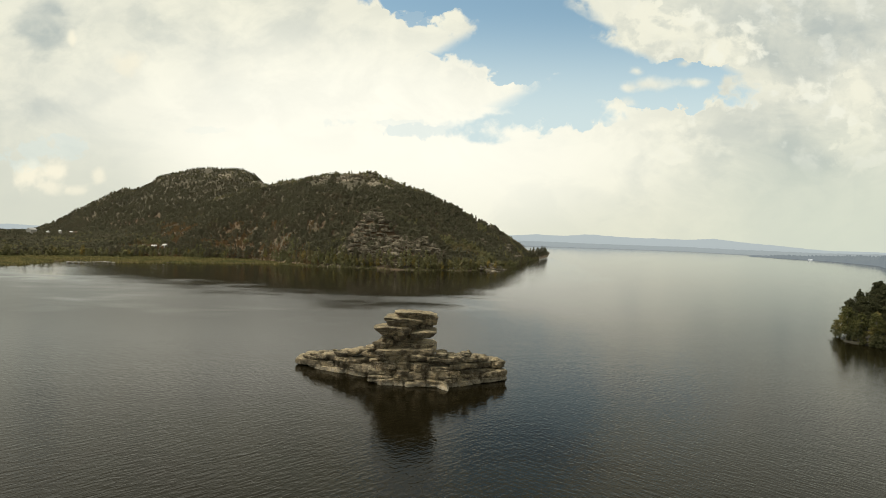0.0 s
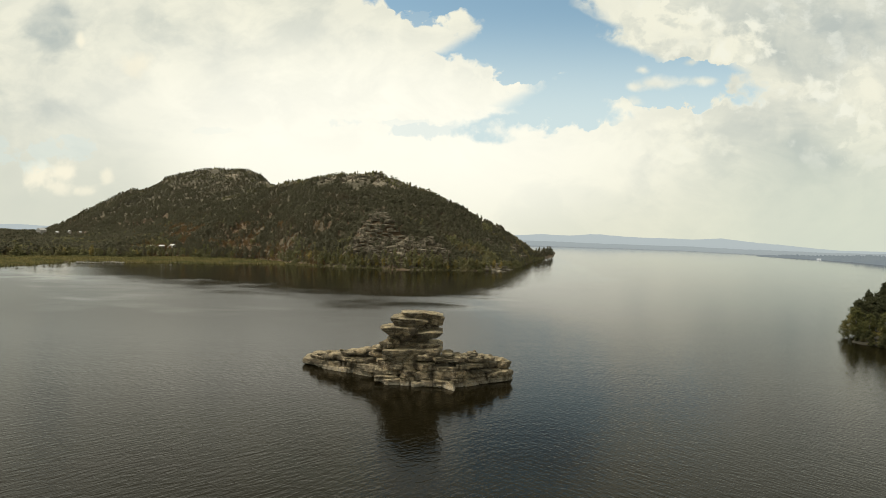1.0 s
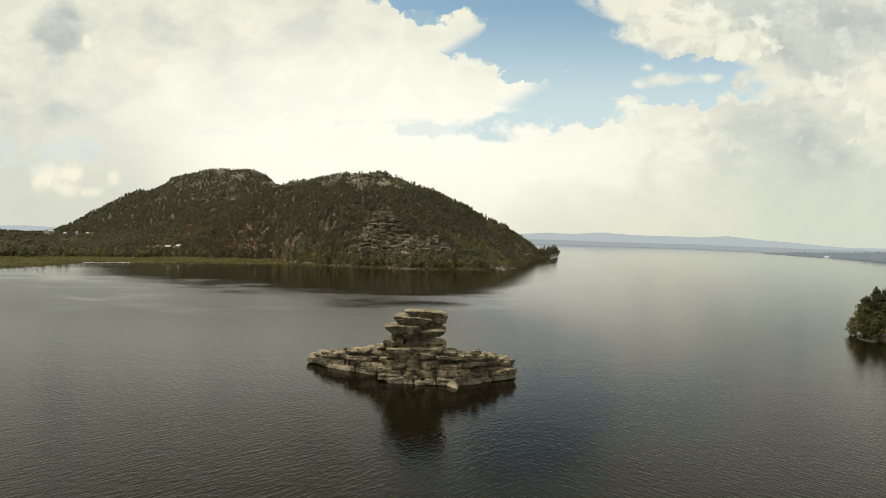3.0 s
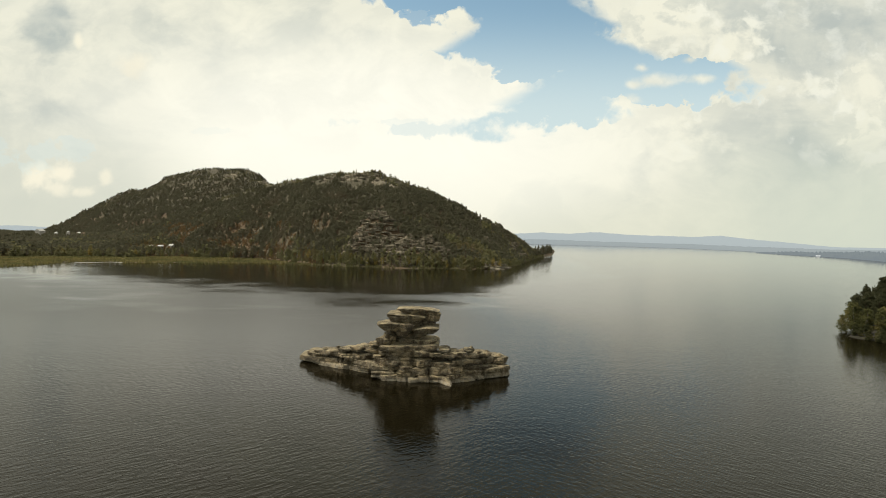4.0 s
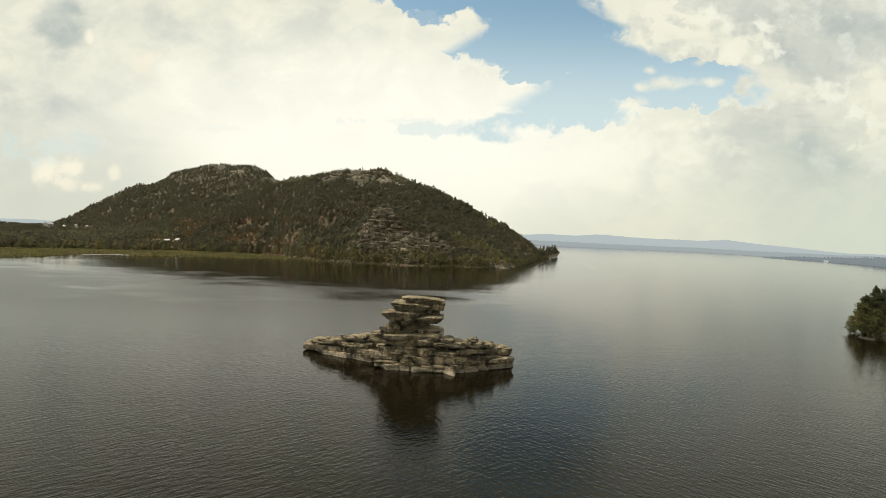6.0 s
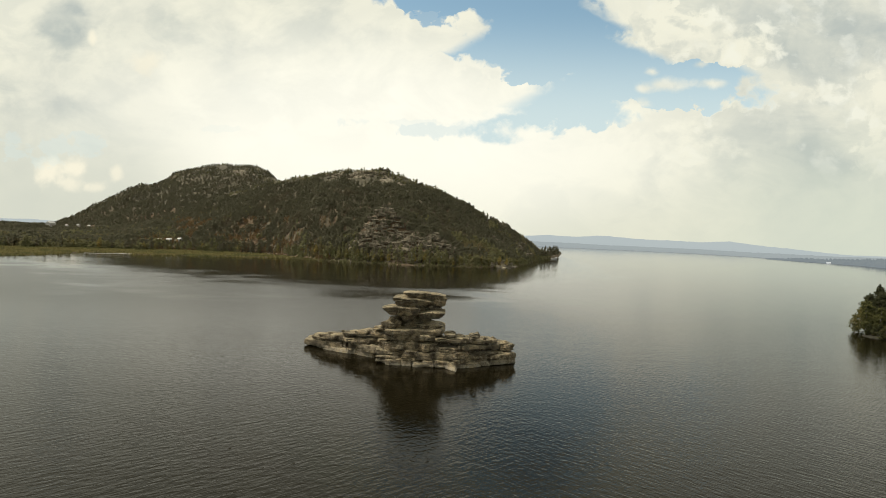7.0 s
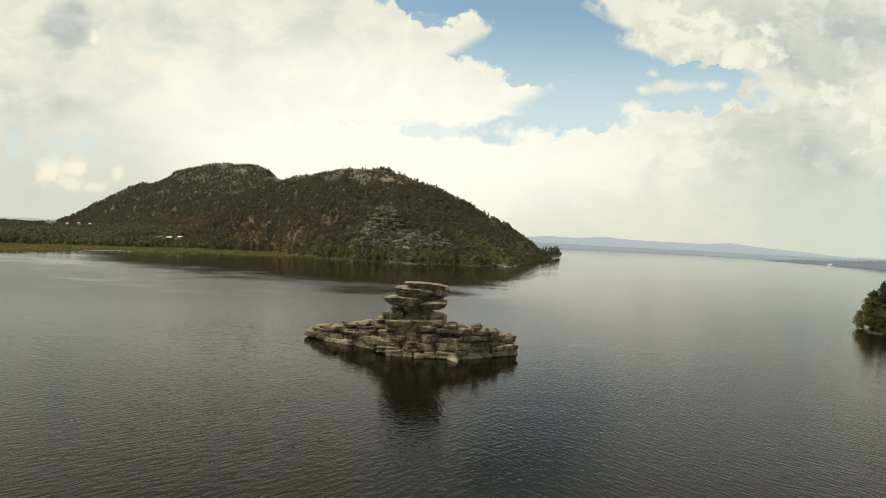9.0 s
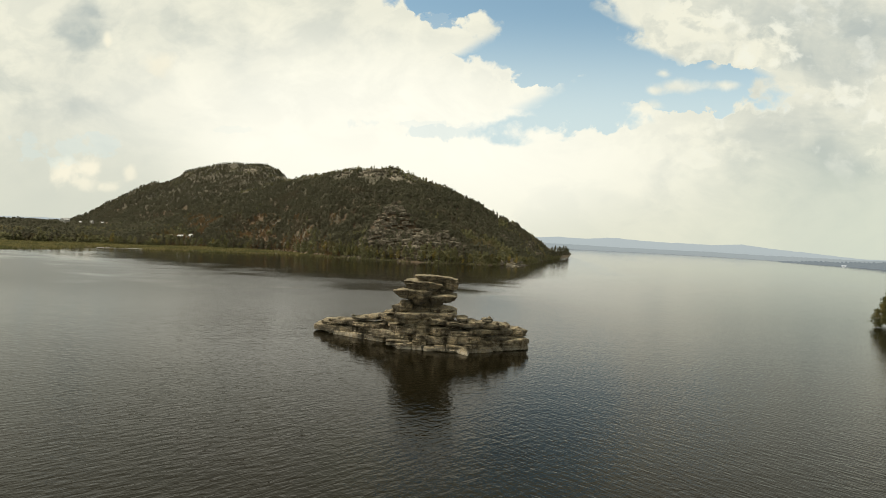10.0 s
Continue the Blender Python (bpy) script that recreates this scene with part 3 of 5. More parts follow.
def land_height(x, y):
    x, y = np.asarray(x, float), np.asarray(y, float)
    u = x / y
    shore = np.interp(u, *SHORE) + 7 * waves(x, y, 70, 3)
    marsh = np.interp(u, *MARSH)
    inland = y - shore
    crest_y = np.interp(u, *FRONT_DEPTH)
    crest = np.maximum(32 + np.interp(u, *FRONT_CREST) * crest_y, 2)
    foot = shore + marsh
    s = (y - foot) / np.maximum(crest_y - foot, 40)
    rise = np.where(s < 1, s * (1.22 - 0.22 * s), 1 - 0.35 * (s - 1) ** 2)
    front = np.where(s > 0, crest * np.maximum(rise, 0), 0)
    back_crest = 32 + np.interp(u, *BACK_CREST) * 1150
    b = (y - 720) / 430
    back = np.where(b > 0, np.maximum(back_crest, 2) * np.where(b < 1, np.maximum(b, 0) ** 1.15, 1 - 0.5 * (b - 1) ** 2), 0)
    low = np.clip(inland / 12, -1, 1) * 0.6 + np.clip((inland - marsh) / 200, 0, 1) * 5
    z = np.maximum(np.maximum(front, back), low)
    z = z + 15 * np.exp(-(((x + 85) / 26) ** 2) - ((y - 578) / 26) ** 2) * (inland > 12)
    relief = np.clip(np.minimum(s, 1) * 4, 0, 1) * np.clip(z / 25, 0, 1)
    z = z + relief * (4.5 * waves(x, y, 120, 5) + 1.8 * waves(x, y, 34, 6))
    return np.where(inland < 0, np.maximum(inland * 0.15, -4), z)


def build_land():
    xs, ys = np.arange(-1500, 420, 7.0), np.arange(300, 1500, 7.0)
    gx, gy = np.meshgrid(xs, ys)
    gz = land_height(gx, gy)
    verts = np.stack([gx, gy, gz], -1).reshape(-1, 3)
    w, h = len(xs), len(ys)
    i = (np.arange(h - 1)[:, None] * w + np.arange(w - 1)[None]).ravel()
    tris = np.concatenate([np.stack([i, i + 1, i + w + 1], 1), np.stack([i, i + w + 1, i + w], 1)])
    ob = new("ground", triangles("ground", verts, tris, LAND, True))
    tagged(ob, "wooded granite hillside with bare rock and russet undergrowth", "hillside", kind="structure")


build_land()
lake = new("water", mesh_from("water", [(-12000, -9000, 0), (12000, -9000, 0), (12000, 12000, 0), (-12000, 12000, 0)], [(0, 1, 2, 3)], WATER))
tagged(lake, "dark rippled lake water mirroring the clouds", "lake", kind="structure")


# ---------------------------------------------------------------- distant shores
def far_ridge(name, at, depth, mat, label, seed, rough, shape=1.0):
    """Distant land along a row of (x, y, height), with a front slope from the water and a slope behind."""
    px, py, pz = (np.array(c) for c in zip(*at))
    t = np.linspace(0, len(at) - 1, 420)
    k = np.arange(len(at))
    x, y, z = np.interp(t, k, px), np.interp(t, k, py), np.interp(t, k, pz)
    span = np.hypot(px[-1] - px[0], py[-1] - py[0])
    z = np.maximum(z * (1 + 0.04 * waves(x, y, span / 5, seed)) + rough * waves(x, y, span / 60, seed + 1), 1.0)
    out = np.stack([x, y], 1)
    out = out / np.linalg.norm(out, axis=1, keepdims=True)
    rows = []
    for d, h in ((0, -1), (0.0, 0.25 * shape), (0.10, 0.55), (0.3, 0.85), (0.5, 1.0), (0.75, 0.7), (1.0, 0.0)):
        jag = rough * 0.5 * waves(x, y + d * 999, span / 80, seed + 5) * (0 < h < 1)
        rows.append(np.stack([x + out[:, 0] * depth * d, y + out[:, 1] * depth * d, np.where(h < 0, -1, z * h + jag)], 1))
    verts = np.concatenate(rows)
    w = 420
    i = (np.arange(len(rows) - 1)[:, None] * w + np.arange(w - 1)[None]).ravel()
    tris = np.concatenate([np.stack([i, i + 1, i + w + 1], 1), np.stack([i, i + w + 1, i + w], 1)])
    return tagged(new(name, triangles(name, verts, tris, mat, False)), label, "far shore", kind="structure")


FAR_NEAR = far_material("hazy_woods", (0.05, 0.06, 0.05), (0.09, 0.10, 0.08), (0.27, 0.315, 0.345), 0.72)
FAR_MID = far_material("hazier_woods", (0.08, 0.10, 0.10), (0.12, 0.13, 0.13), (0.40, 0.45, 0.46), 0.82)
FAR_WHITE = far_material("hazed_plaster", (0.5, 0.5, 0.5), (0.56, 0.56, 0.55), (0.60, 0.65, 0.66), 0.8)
FAR_HAZE = far_material("blue_hills", (0.10, 0.12, 0.14), (0.12, 0.14, 0.15), (0.495, 0.555, 0.56), 0.9)
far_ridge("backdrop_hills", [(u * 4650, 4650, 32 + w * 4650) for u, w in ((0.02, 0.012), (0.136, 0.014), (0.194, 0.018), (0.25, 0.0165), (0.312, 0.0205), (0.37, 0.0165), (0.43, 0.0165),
          (0.50, 0.0140), (0.545, 0.0165), (0.565, 0.0185), (0.59, 0.016), (0.64, 0.011), (0.72, 0.006), (0.80, 0.0), (1.1, -0.002))], 300, FAR_HAZE, "pale blue hills far across the lake", 11, 2.0)
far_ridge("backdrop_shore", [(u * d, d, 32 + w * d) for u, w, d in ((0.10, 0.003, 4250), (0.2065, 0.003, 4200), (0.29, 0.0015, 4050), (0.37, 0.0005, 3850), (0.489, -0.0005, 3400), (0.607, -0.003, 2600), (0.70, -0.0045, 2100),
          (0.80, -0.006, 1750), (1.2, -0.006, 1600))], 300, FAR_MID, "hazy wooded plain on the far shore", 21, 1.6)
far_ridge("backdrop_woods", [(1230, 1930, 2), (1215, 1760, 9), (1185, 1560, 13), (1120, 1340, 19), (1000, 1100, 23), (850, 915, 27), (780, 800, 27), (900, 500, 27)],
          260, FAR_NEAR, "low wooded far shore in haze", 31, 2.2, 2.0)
far_ridge("backdrop_ridge", [(u * 4300, 4300, 32 + w * 4300) for u, w in ((-1.3, 0.010), (-1.1, 0.009), (-0.95, 0.0075), (-0.90, 0.0085), (-0.86, 0.007), (-0.80, 0.004), (-0.6, 0.002))], 300, FAR_HAZE,
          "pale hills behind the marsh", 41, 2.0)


# ---------------------------------------------------------------- trees
def tufts(rng, centres, size, count, flat=0.6):
    """Small bent leaf clumps round the given crown centres: vertices and triangles."""
    pick = rng.integers(0, len(centres), count)
    c = centres[pick]
    d = rng.normal(size=(count, 3))
    d /= np.linalg.norm(d, axis=1, keepdims=True)
    p = c[:, :3] + d * c[:, 3:] * np.array([1, 1, flat]) * rng.uniform(0.3, 1.12, (count, 1))
    out = d + rng.normal(size=(count, 3)) * 0.45 + [0, 0, 0.45]
    a = np.cross(out, rng.normal(size=(count, 3)))
    a /= np.linalg.norm(a, axis=1, keepdims=True)
    b = np.cross(out, a)
    b /= np.linalg.norm(b, axis=1, keepdims=True)
    s = size * rng.uniform(0.6, 1.3, (count, 1))
    k = s * 0.35 * d
    verts = np.stack([p - a * s - k, p + b * s * 0.7, p + a * s - k, p - b * s * 0.7], 1).reshape(-1, 3)
    i = np.arange(count)[:, None] * 4
    return verts, np.concatenate([i + [0, 1, 3], i + [1, 2, 3]])


def tube(points, radii, sides=6):
    """A tapered limb along points: vertices and triangles."""
    verts, tris = [], []
    for n, (p, r) in enumerate(zip(points, radii)):
        q = points[min(n + 1, len(points) - 1)] - points[max(n - 1, 0)]
        q = q / (np.linalg.norm(q) + 1e-9)
        a = np.cross(q, (0.3, 1.0, 0.1))
        a /= np.linalg.norm(a)
        b = np.cross(q, a)
        for s in range(sides):
            t = 2 * math.pi * s / sides
            verts.append(p + r * (a * math.cos(t) + b * math.sin(t)))
    for n in range(len(points) - 1):
        for s in range(sides):
            i, j = n * sides + s, n * sides + (s + 1) % sides
            tris += [(i, j, j + sides), (i, j + sides, i + sides)]
    return np.array(verts), np.array(tris)


def joined(pieces):
    verts, tris, base = [], [], 0
    for v, t in pieces:
        verts.append(v)
        tris.append(np.asarray(t) + base)
        base += len(v)
    return np.concatenate(verts), np.concatenate(tris)


def tree_shape(kind, height, seed, clumps, count, size):
    """Trunk with limbs, and crown, of a pine or a broadleaved tree of the given height."""
    rng = np.random.default_rng(seed)
    lean = rng.normal(size=2) * 0.03 * height
    zs = np.linspace(0, 1, 6)
    bend = rng.normal(size=2) * 0.012 * height
    stem = np.stack([lean[0] * zs**2 + bend[0] * np.sin(zs * 5), lean[1] * zs**2 + bend[1] * np.sin(zs * 4), zs * height * 0.93 - 0.4], 1)
    thick = height * (0.016 if kind == "pine" else 0.011)
    wood = [tube(stem, thick * (1.05 - zs * 0.9))]
    centres = []
    for n in range(clumps):
        low = 0.20 if kind == "pine" else 0.14
        f = low + (0.98 - low) * (n + rng.uniform(0, 1)) / clumps
        reach = (0.175 * math.sin(math.pi * (0.22 + 0.76 * f)) ** 0.8 if kind == "pine" else 0.165 * math.sin(math.pi * (0.12 + 0.84 * f)) ** 0.8) * height * rng.uniform(0.35, 1.1)
        angle = rng.uniform(0, 2 * math.pi)
        root = np.array([np.interp(f * 0.9, zs, stem[:, 0]), np.interp(f * 0.9, zs, stem[:, 1]), np.interp(f * 0.9, zs, stem[:, 2])])
        tip = root + np.array([math.cos(angle) * reach, math.sin(angle) * reach, height * (0.03 if kind == "pine" else 0.07)])
        centres.append((*tip, height * (0.11 if kind == "pine" else 0.125) * rng.uniform(0.6, 1.3) * (1.15 - 0.6 * f)))
        if n % 2 == 0:
            wood.append(tube(np.stack([root, (root + tip) / 2 + [0, 0, 0.02 * height], tip]), np.array([thick * 0.35, thick * 0.22, thick * 0.08]), 4))
    centres += [(*stem[-1], height * 0.022), (*(stem[-1] - [0, 0, height * 0.04]), height * 0.032)]
    return joined(wood), tufts(rng, np.array(centres), size, count)


def make_tree(name, kind, height, seed, leaf, bark, label, clumps=34, count=900, size=0.42, group=""):
    wood, crown = tree_shape(kind, height, seed, clumps, count, size)
    tree = thing(name, (0, 0, 0), label, "tree", group)
    child("trunk", triangles("trunk", *wood, bark, True), tree)
    child("crown", triangles("crown", *crown, leaf), tree)
    return tree


def forest(name, label, shapes, spots, heights, mat, seed):
    """One mesh of many small far trees: each is one of the shapes, turned and scaled, at its spot."""
    rng = np.random.default_rng(seed)
    which = rng.integers(0, len(shapes), len(spots))
    verts, tris, base = [], [], 0
    for n, (v, t) in enumerate(shapes):
        mine = np.flatnonzero(which == n)
        turn = rng.uniform(0, 2 * np.pi, len(mine))
        wide = rng.uniform(0.8, 1.25, len(mine)) * heights[mine]
        c, s = np.cos(turn) * wide, np.sin(turn) * wide
        x = v[None, :, 0] * c[:, None] - v[None, :, 1] * s[:, None] + spots[mine, 0, None]
        y = v[None, :, 0] * s[:, None] + v[None, :, 1] * c[:, None] + spots[mine, 1, None]
        z = v[None, :, 2] * heights[mine, None] + spots[mine, 2, None]
        verts.append(np.stack([x, y, z], -1).reshape(-1, 3))
        tris.append((t[None] + (np.arange(len(mine)) * len(v))[:, None, None]).reshape(-1, 3) + base)
        base += len(mine) * len(v)
    ob = new(name, triangles(name, np.concatenate(verts), np.concatenate(tris), mat))
    return tagged(ob, label, "forest", kind="stuff")


def small_shape(kind, seed, clumps, count, size):
    wood, crown = tree_shape(kind, 1.0, seed, clumps, count, size)
    stem = wood[0][:36:6]
    return joined([tube(np.stack([stem[0], stem[-1]]), np.array([0.014, 0.004]), 3), crown])


PINE_SHAPES = [small_shape("pine", 100 + n, 11, 34, 0.118) for n in range(6)]
ROUND_SHAPES = [small_shape("broad", 200 + n, 11, 34, 0.118) for n in range(5)]


def scatter(rng, count, x0, x1, y0, y1):
    p = np.stack([rng.uniform(x0, x1, count), rng.uniform(y0, y1, count)], 1)
    z = land_height(p[:, 0], p[:, 1])
    u = p[:, 0] / p[:, 1]
    inland = p[:, 1] - np.interp(u, *SHORE) - 7 * waves(p[:, 0], p[:, 1], 70, 3)
    return np.column_stack([p, z]), u, inland - np.interp(u, *MARSH), inland


def bare(p, seed=9):
    """Where the rock is too bare for trees: higher up, and on the two summits."""
    summit = np.exp(-(((p[:, 0] + 150) / 45) ** 2) - ((p[:, 1] - 770) / 32) ** 2) + 0.35 * np.clip((p[:, 2] - 135) / 40, 0, 1)
    return waves(p[:, 0], p[:, 1], 60, seed) * 0.8 * np.clip(p[:, 2] / 110, 0.3, 1) + 0.35 * np.clip((p[:, 2] - 75) / 60, 0, 1) + 0.36 * summit


# centre, width, depth and rows of ledges of the smaller outcrops
OUTCROPS = ((-44, 546, 54, 20, 5), (-16, 540, 40, 12, 4), (-52, 514, 38, 14, 4), (-42, 502, 30, 6, 2), (53, 526, 30, 14, 4), (62, 548, 24, 8, 3),
            (60, 640, 30, 10, 3), (96, 690, 26, 8, 3), (-150, 765, 56, 18, 4), (-200, 775, 44, 14, 3), (100, 720, 30, 12, 3))


BARE_SLABS = ((-150, 772, 44, 44), (-195, 782, 26, 30), (-109, 752, 22, 24), (-85, 736, 16, 18), (-745, 1085, 20, 24), (-436, 1125, 16, 70), (-500, 1100, 30, 20))


def on_ledge(p):
    """Spots on or just before an outcrop."""
    hit = np.zeros(len(p), bool)
    for px, py, wide, deep, rows in OUTCROPS:
        hit |= (np.abs(p[:, 0] - px) < wide * 0.42) & (p[:, 1] > py - deep * 0.5 - 14) & (p[:, 1] < py + deep * 0.5)
    for px, py, wide, deep in BARE_SLABS:
        hit |= (np.abs(p[:, 0] - px) < wide * 0.45) & (p[:, 1] > py - deep * 0.5 - 10) & (p[:, 1] < py + deep * 0.45)
    return hit & (np.random.default_rng(44).random(len(p)) < 0.82)


def in_view(p):
    u = p[:, 0] / p[:, 1]
    return (u > -1.15) & (u < 0.22)


def plant_hills():
    rng = np.random.default_rng(5)
    p, u, past, inland = scatter(rng, 38000, -620, 190, 490, 960)
    crest = np.interp(u, *FRONT_DEPTH)
    ok = (past > -2) & (p[:, 2] > 0.3) & (p[:, 1] < crest - 14) & in_view(p) & (bare(p) < 0.72)
    crag = (np.abs(p[:, 0] + 83) < 34 - (p[:, 1] - 540) * 0.55) & (np.abs(p[:, 1] - 556) < 36) & (np.random.default_rng(3).random(len(p)) < 0.82)
    p = p[ok & ~crag & ~on_ledge(p)]
    rng2 = np.random.default_rng(6)
    h = rng2.uniform(6.0, 12.0, len(p)) * np.interp(p[:, 2], [0, 60, 140], [1.15, 1.0, 0.80]) * np.interp(p[:, 0] / p[:, 1], [0.09, 0.17, 0.2], [1.0, 0.75, 0.6]) * np.where(rng2.random(len(p)) < 0.2, 1.3, 1.0)
    low = waves(p[:, 0], p[:, 1], 90, 12) - p[:, 2] / 45 + rng2.normal(size=len(p)) * 0.35
    u = p[:, 0] / p[:, 1]
    red = (u < -0.26) & (u > -0.68) & (p[:, 2] < 50) & (waves(p[:, 0], p[:, 1], 70, 14) + rng2.normal(size=len(p)) * 0.12 > 0.10)
    leafy = ((low > 0.05) | (p[:, 1] - np.interp(u, *SHORE) - np.interp(u, *MARSH) < 16)) & ~red
    forest("forest_pines", "dark pine forest covering the granite hill", PINE_SHAPES, p[~(red | leafy)], h[~(red | leafy)], PINE, 1)
    forest("forest_leafy", "yellowing broadleaved woods at the foot of the hill", ROUND_SHAPES, p[leafy], h[leafy] * 0.9, MIXED, 2)
    forest("forest_russet", "russet autumn thickets on the lower slope", ROUND_SHAPES, p[red], h[red] * 0.58, RUSSET, 3)
    p, u, past, inland = scatter(np.random.default_rng(7), 46000, -1300, -150, 620, 1190)
    glade = np.zeros(len(p), bool)
    for at in (-0.858, -0.823, -0.798, -0.774):
        glade |= (np.abs(u - at) < 0.011) & (np.abs(p[:, 1] - 890) < 40)
    ok = ~glade & ~on_ledge(p) & (past > 5) & in_view(p) & (bare(p, 10) < 1.15) & ((p[:, 1] > np.interp(u, *FRONT_DEPTH) + 30) | (u < -0.6))
    p, u = p[ok], u[ok]
    # only what shows over the nearer ridge and before the farther crest
    shown = ((p[:, 2] + 14 - 32) / p[:, 1] > np.interp(u, FRONT_CREST[0], FRONT_CREST[1]) - 0.004) | (u < -0.72)
    p = p[shown & (p[:, 1] < 1162)]
    p = p[np.random.default_rng(17).random(len(p)) < np.interp(p[:, 1], [700, 1000], [0.6, 0.72])]
    h = np.random.default_rng(8).uniform(7, 12, len(p)) * np.interp(p[:, 2], [0, 80, 180], [1.15, 1.05, 0.75])
    forest("forest_far", "dark pine forest on the farther rocky hill", PINE_SHAPES, p, h, PINE, 4)
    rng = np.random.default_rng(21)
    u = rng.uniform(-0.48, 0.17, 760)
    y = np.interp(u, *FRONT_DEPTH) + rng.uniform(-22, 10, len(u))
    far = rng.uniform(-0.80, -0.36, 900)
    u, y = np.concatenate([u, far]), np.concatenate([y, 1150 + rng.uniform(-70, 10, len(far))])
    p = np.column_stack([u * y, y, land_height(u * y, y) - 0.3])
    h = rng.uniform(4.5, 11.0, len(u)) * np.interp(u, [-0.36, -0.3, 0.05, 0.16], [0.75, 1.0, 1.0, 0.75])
    # the paler autumn leaf colour stands in for sunlight on the ridge pines
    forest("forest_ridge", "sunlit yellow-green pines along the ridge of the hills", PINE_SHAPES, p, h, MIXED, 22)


plant_hills()


def bushes():
    p, u, past, inland = scatter(np.random.default_rng(61), 52000, -230, 190, 470, 900)
    p = p[(inland > -6) & (inland < 6) & in_view(p) & (u > -0.34) & (p[:, 2] > -0.8) & ~on_ledge(p)]
    rng = np.random.default_rng(62)
    p[:, 2] -= 0.4
    forest("shore_bushes", "yellow-green willow scrub along the waterline", ROUND_SHAPES, p, rng.uniform(2.0, 5.0, len(p)), MIXED, 63)


bushes()


def reeds():
    rng = np.random.default_rng(15)
    p, u, past, inland = scatter(rng, 60000, -640, -120, 380, 680)
    ok = (inland > -3) & (past < 3) & in_view(p) & (u < -0.27)
    p = p[ok]
    n = len(p)
    angle = rng.uniform(0, np.pi, n)
    w, h = rng.uniform(0.5, 1.1, n), rng.uniform(0.9, 2.0, n)
    dx, dy = np.cos(angle) * w, np.sin(angle) * w
    z = np.maximum(p[:, 2], -0.2)
    lean = rng.normal(size=(n, 2)) * 0.4
    verts = np.stack([np.stack([p[:, 0] - dx, p[:, 1] - dy, z], 1), np.stack([p[:, 0] + dx, p[:, 1] + dy, z], 1),
                      np.stack([p[:, 0] + dx * 0.5 + lean[:, 0], p[:, 1] + dy * 0.5 + lean[:, 1], z + h], 1),
                      np.stack([p[:, 0] - dx * 0.6 + lean[:, 0], p[:, 1] - dy * 0.6 + lean[:, 1], z + h * 0.8], 1)], 1).reshape(-1, 3)
    i = np.arange(n)[:, None] * 4
    tagged(new("reeds", triangles("reeds", verts, np.concatenate([i + [0, 1, 2], i + [0, 2, 3]]), REED)), "yellow-green reed bed along the marshy shore", "reeds", kind="stuff")


reeds()


def shore_trees():
    """The trees that can be told apart along the water."""
    rng = np.random.default_rng(33)
    kinds = [make_tree("pine_tree", "pine", 13.0, 301, PINE, PINE_BARK, "dark green pine at the edge of the lakeside forest", 22, 230, 0.62, "lakeside trees"),
             make_tree("pine_tree", "pine", 11.0, 302, PINE, PINE_BARK, "dark green pine at the edge of the lakeside forest", 20, 210, 0.6, "lakeside trees"),
             make_tree("birch_tree", "broad", 10.0, 303, MIXED, BIRCH_BARK, "yellowing birch at the edge of the lakeside forest", 22, 260, 0.55, "lakeside trees"),
             make_tree("birch_tree", "broad", 8.0, 304, MIXED, BIRCH_BARK, "yellowing birch at the edge of the lakeside forest", 20, 240, 0.5, "lakeside trees"),
             make_tree("willow_bush", "broad", 5.0, 305, MIXED, PINE_BARK, "low yellow-green willow bush on the bank", 16, 200, 0.42, "lakeside trees")]
    used = set()
    for u in np.linspace(-0.98, 0.192, 190):
        u = u + rng.normal() * 0.004
        y = float(np.interp(u, *SHORE) + np.interp(u, *MARSH) + rng.uniform(-1, 14))
        x = u * y
        z = float(land_height([x], [y])[0])
        if z < 0.2 or abs(x - 52) < 11:
            continue
        n = int(rng.choice(5, p=(0.12, 0.13, 0.3, 0.25, 0.2) if u > -0.35 else (0.25, 0.25, 0.27, 0.2, 0.03)))
        m = pose(x, y, z, 0, 0, rng.uniform(0, 360)) @ Matrix.Scale(rng.uniform(0.75, 1.25) * (0.85 if u > 0.13 else 1.5 if u > -0.35 else 1.3), 4)
        if n not in used:
            used.add(n)
            kinds[n].matrix_basis = m
        else:
            place = copy_thing(kinds[n], m)
            place.matrix_basis = m


shore_trees()


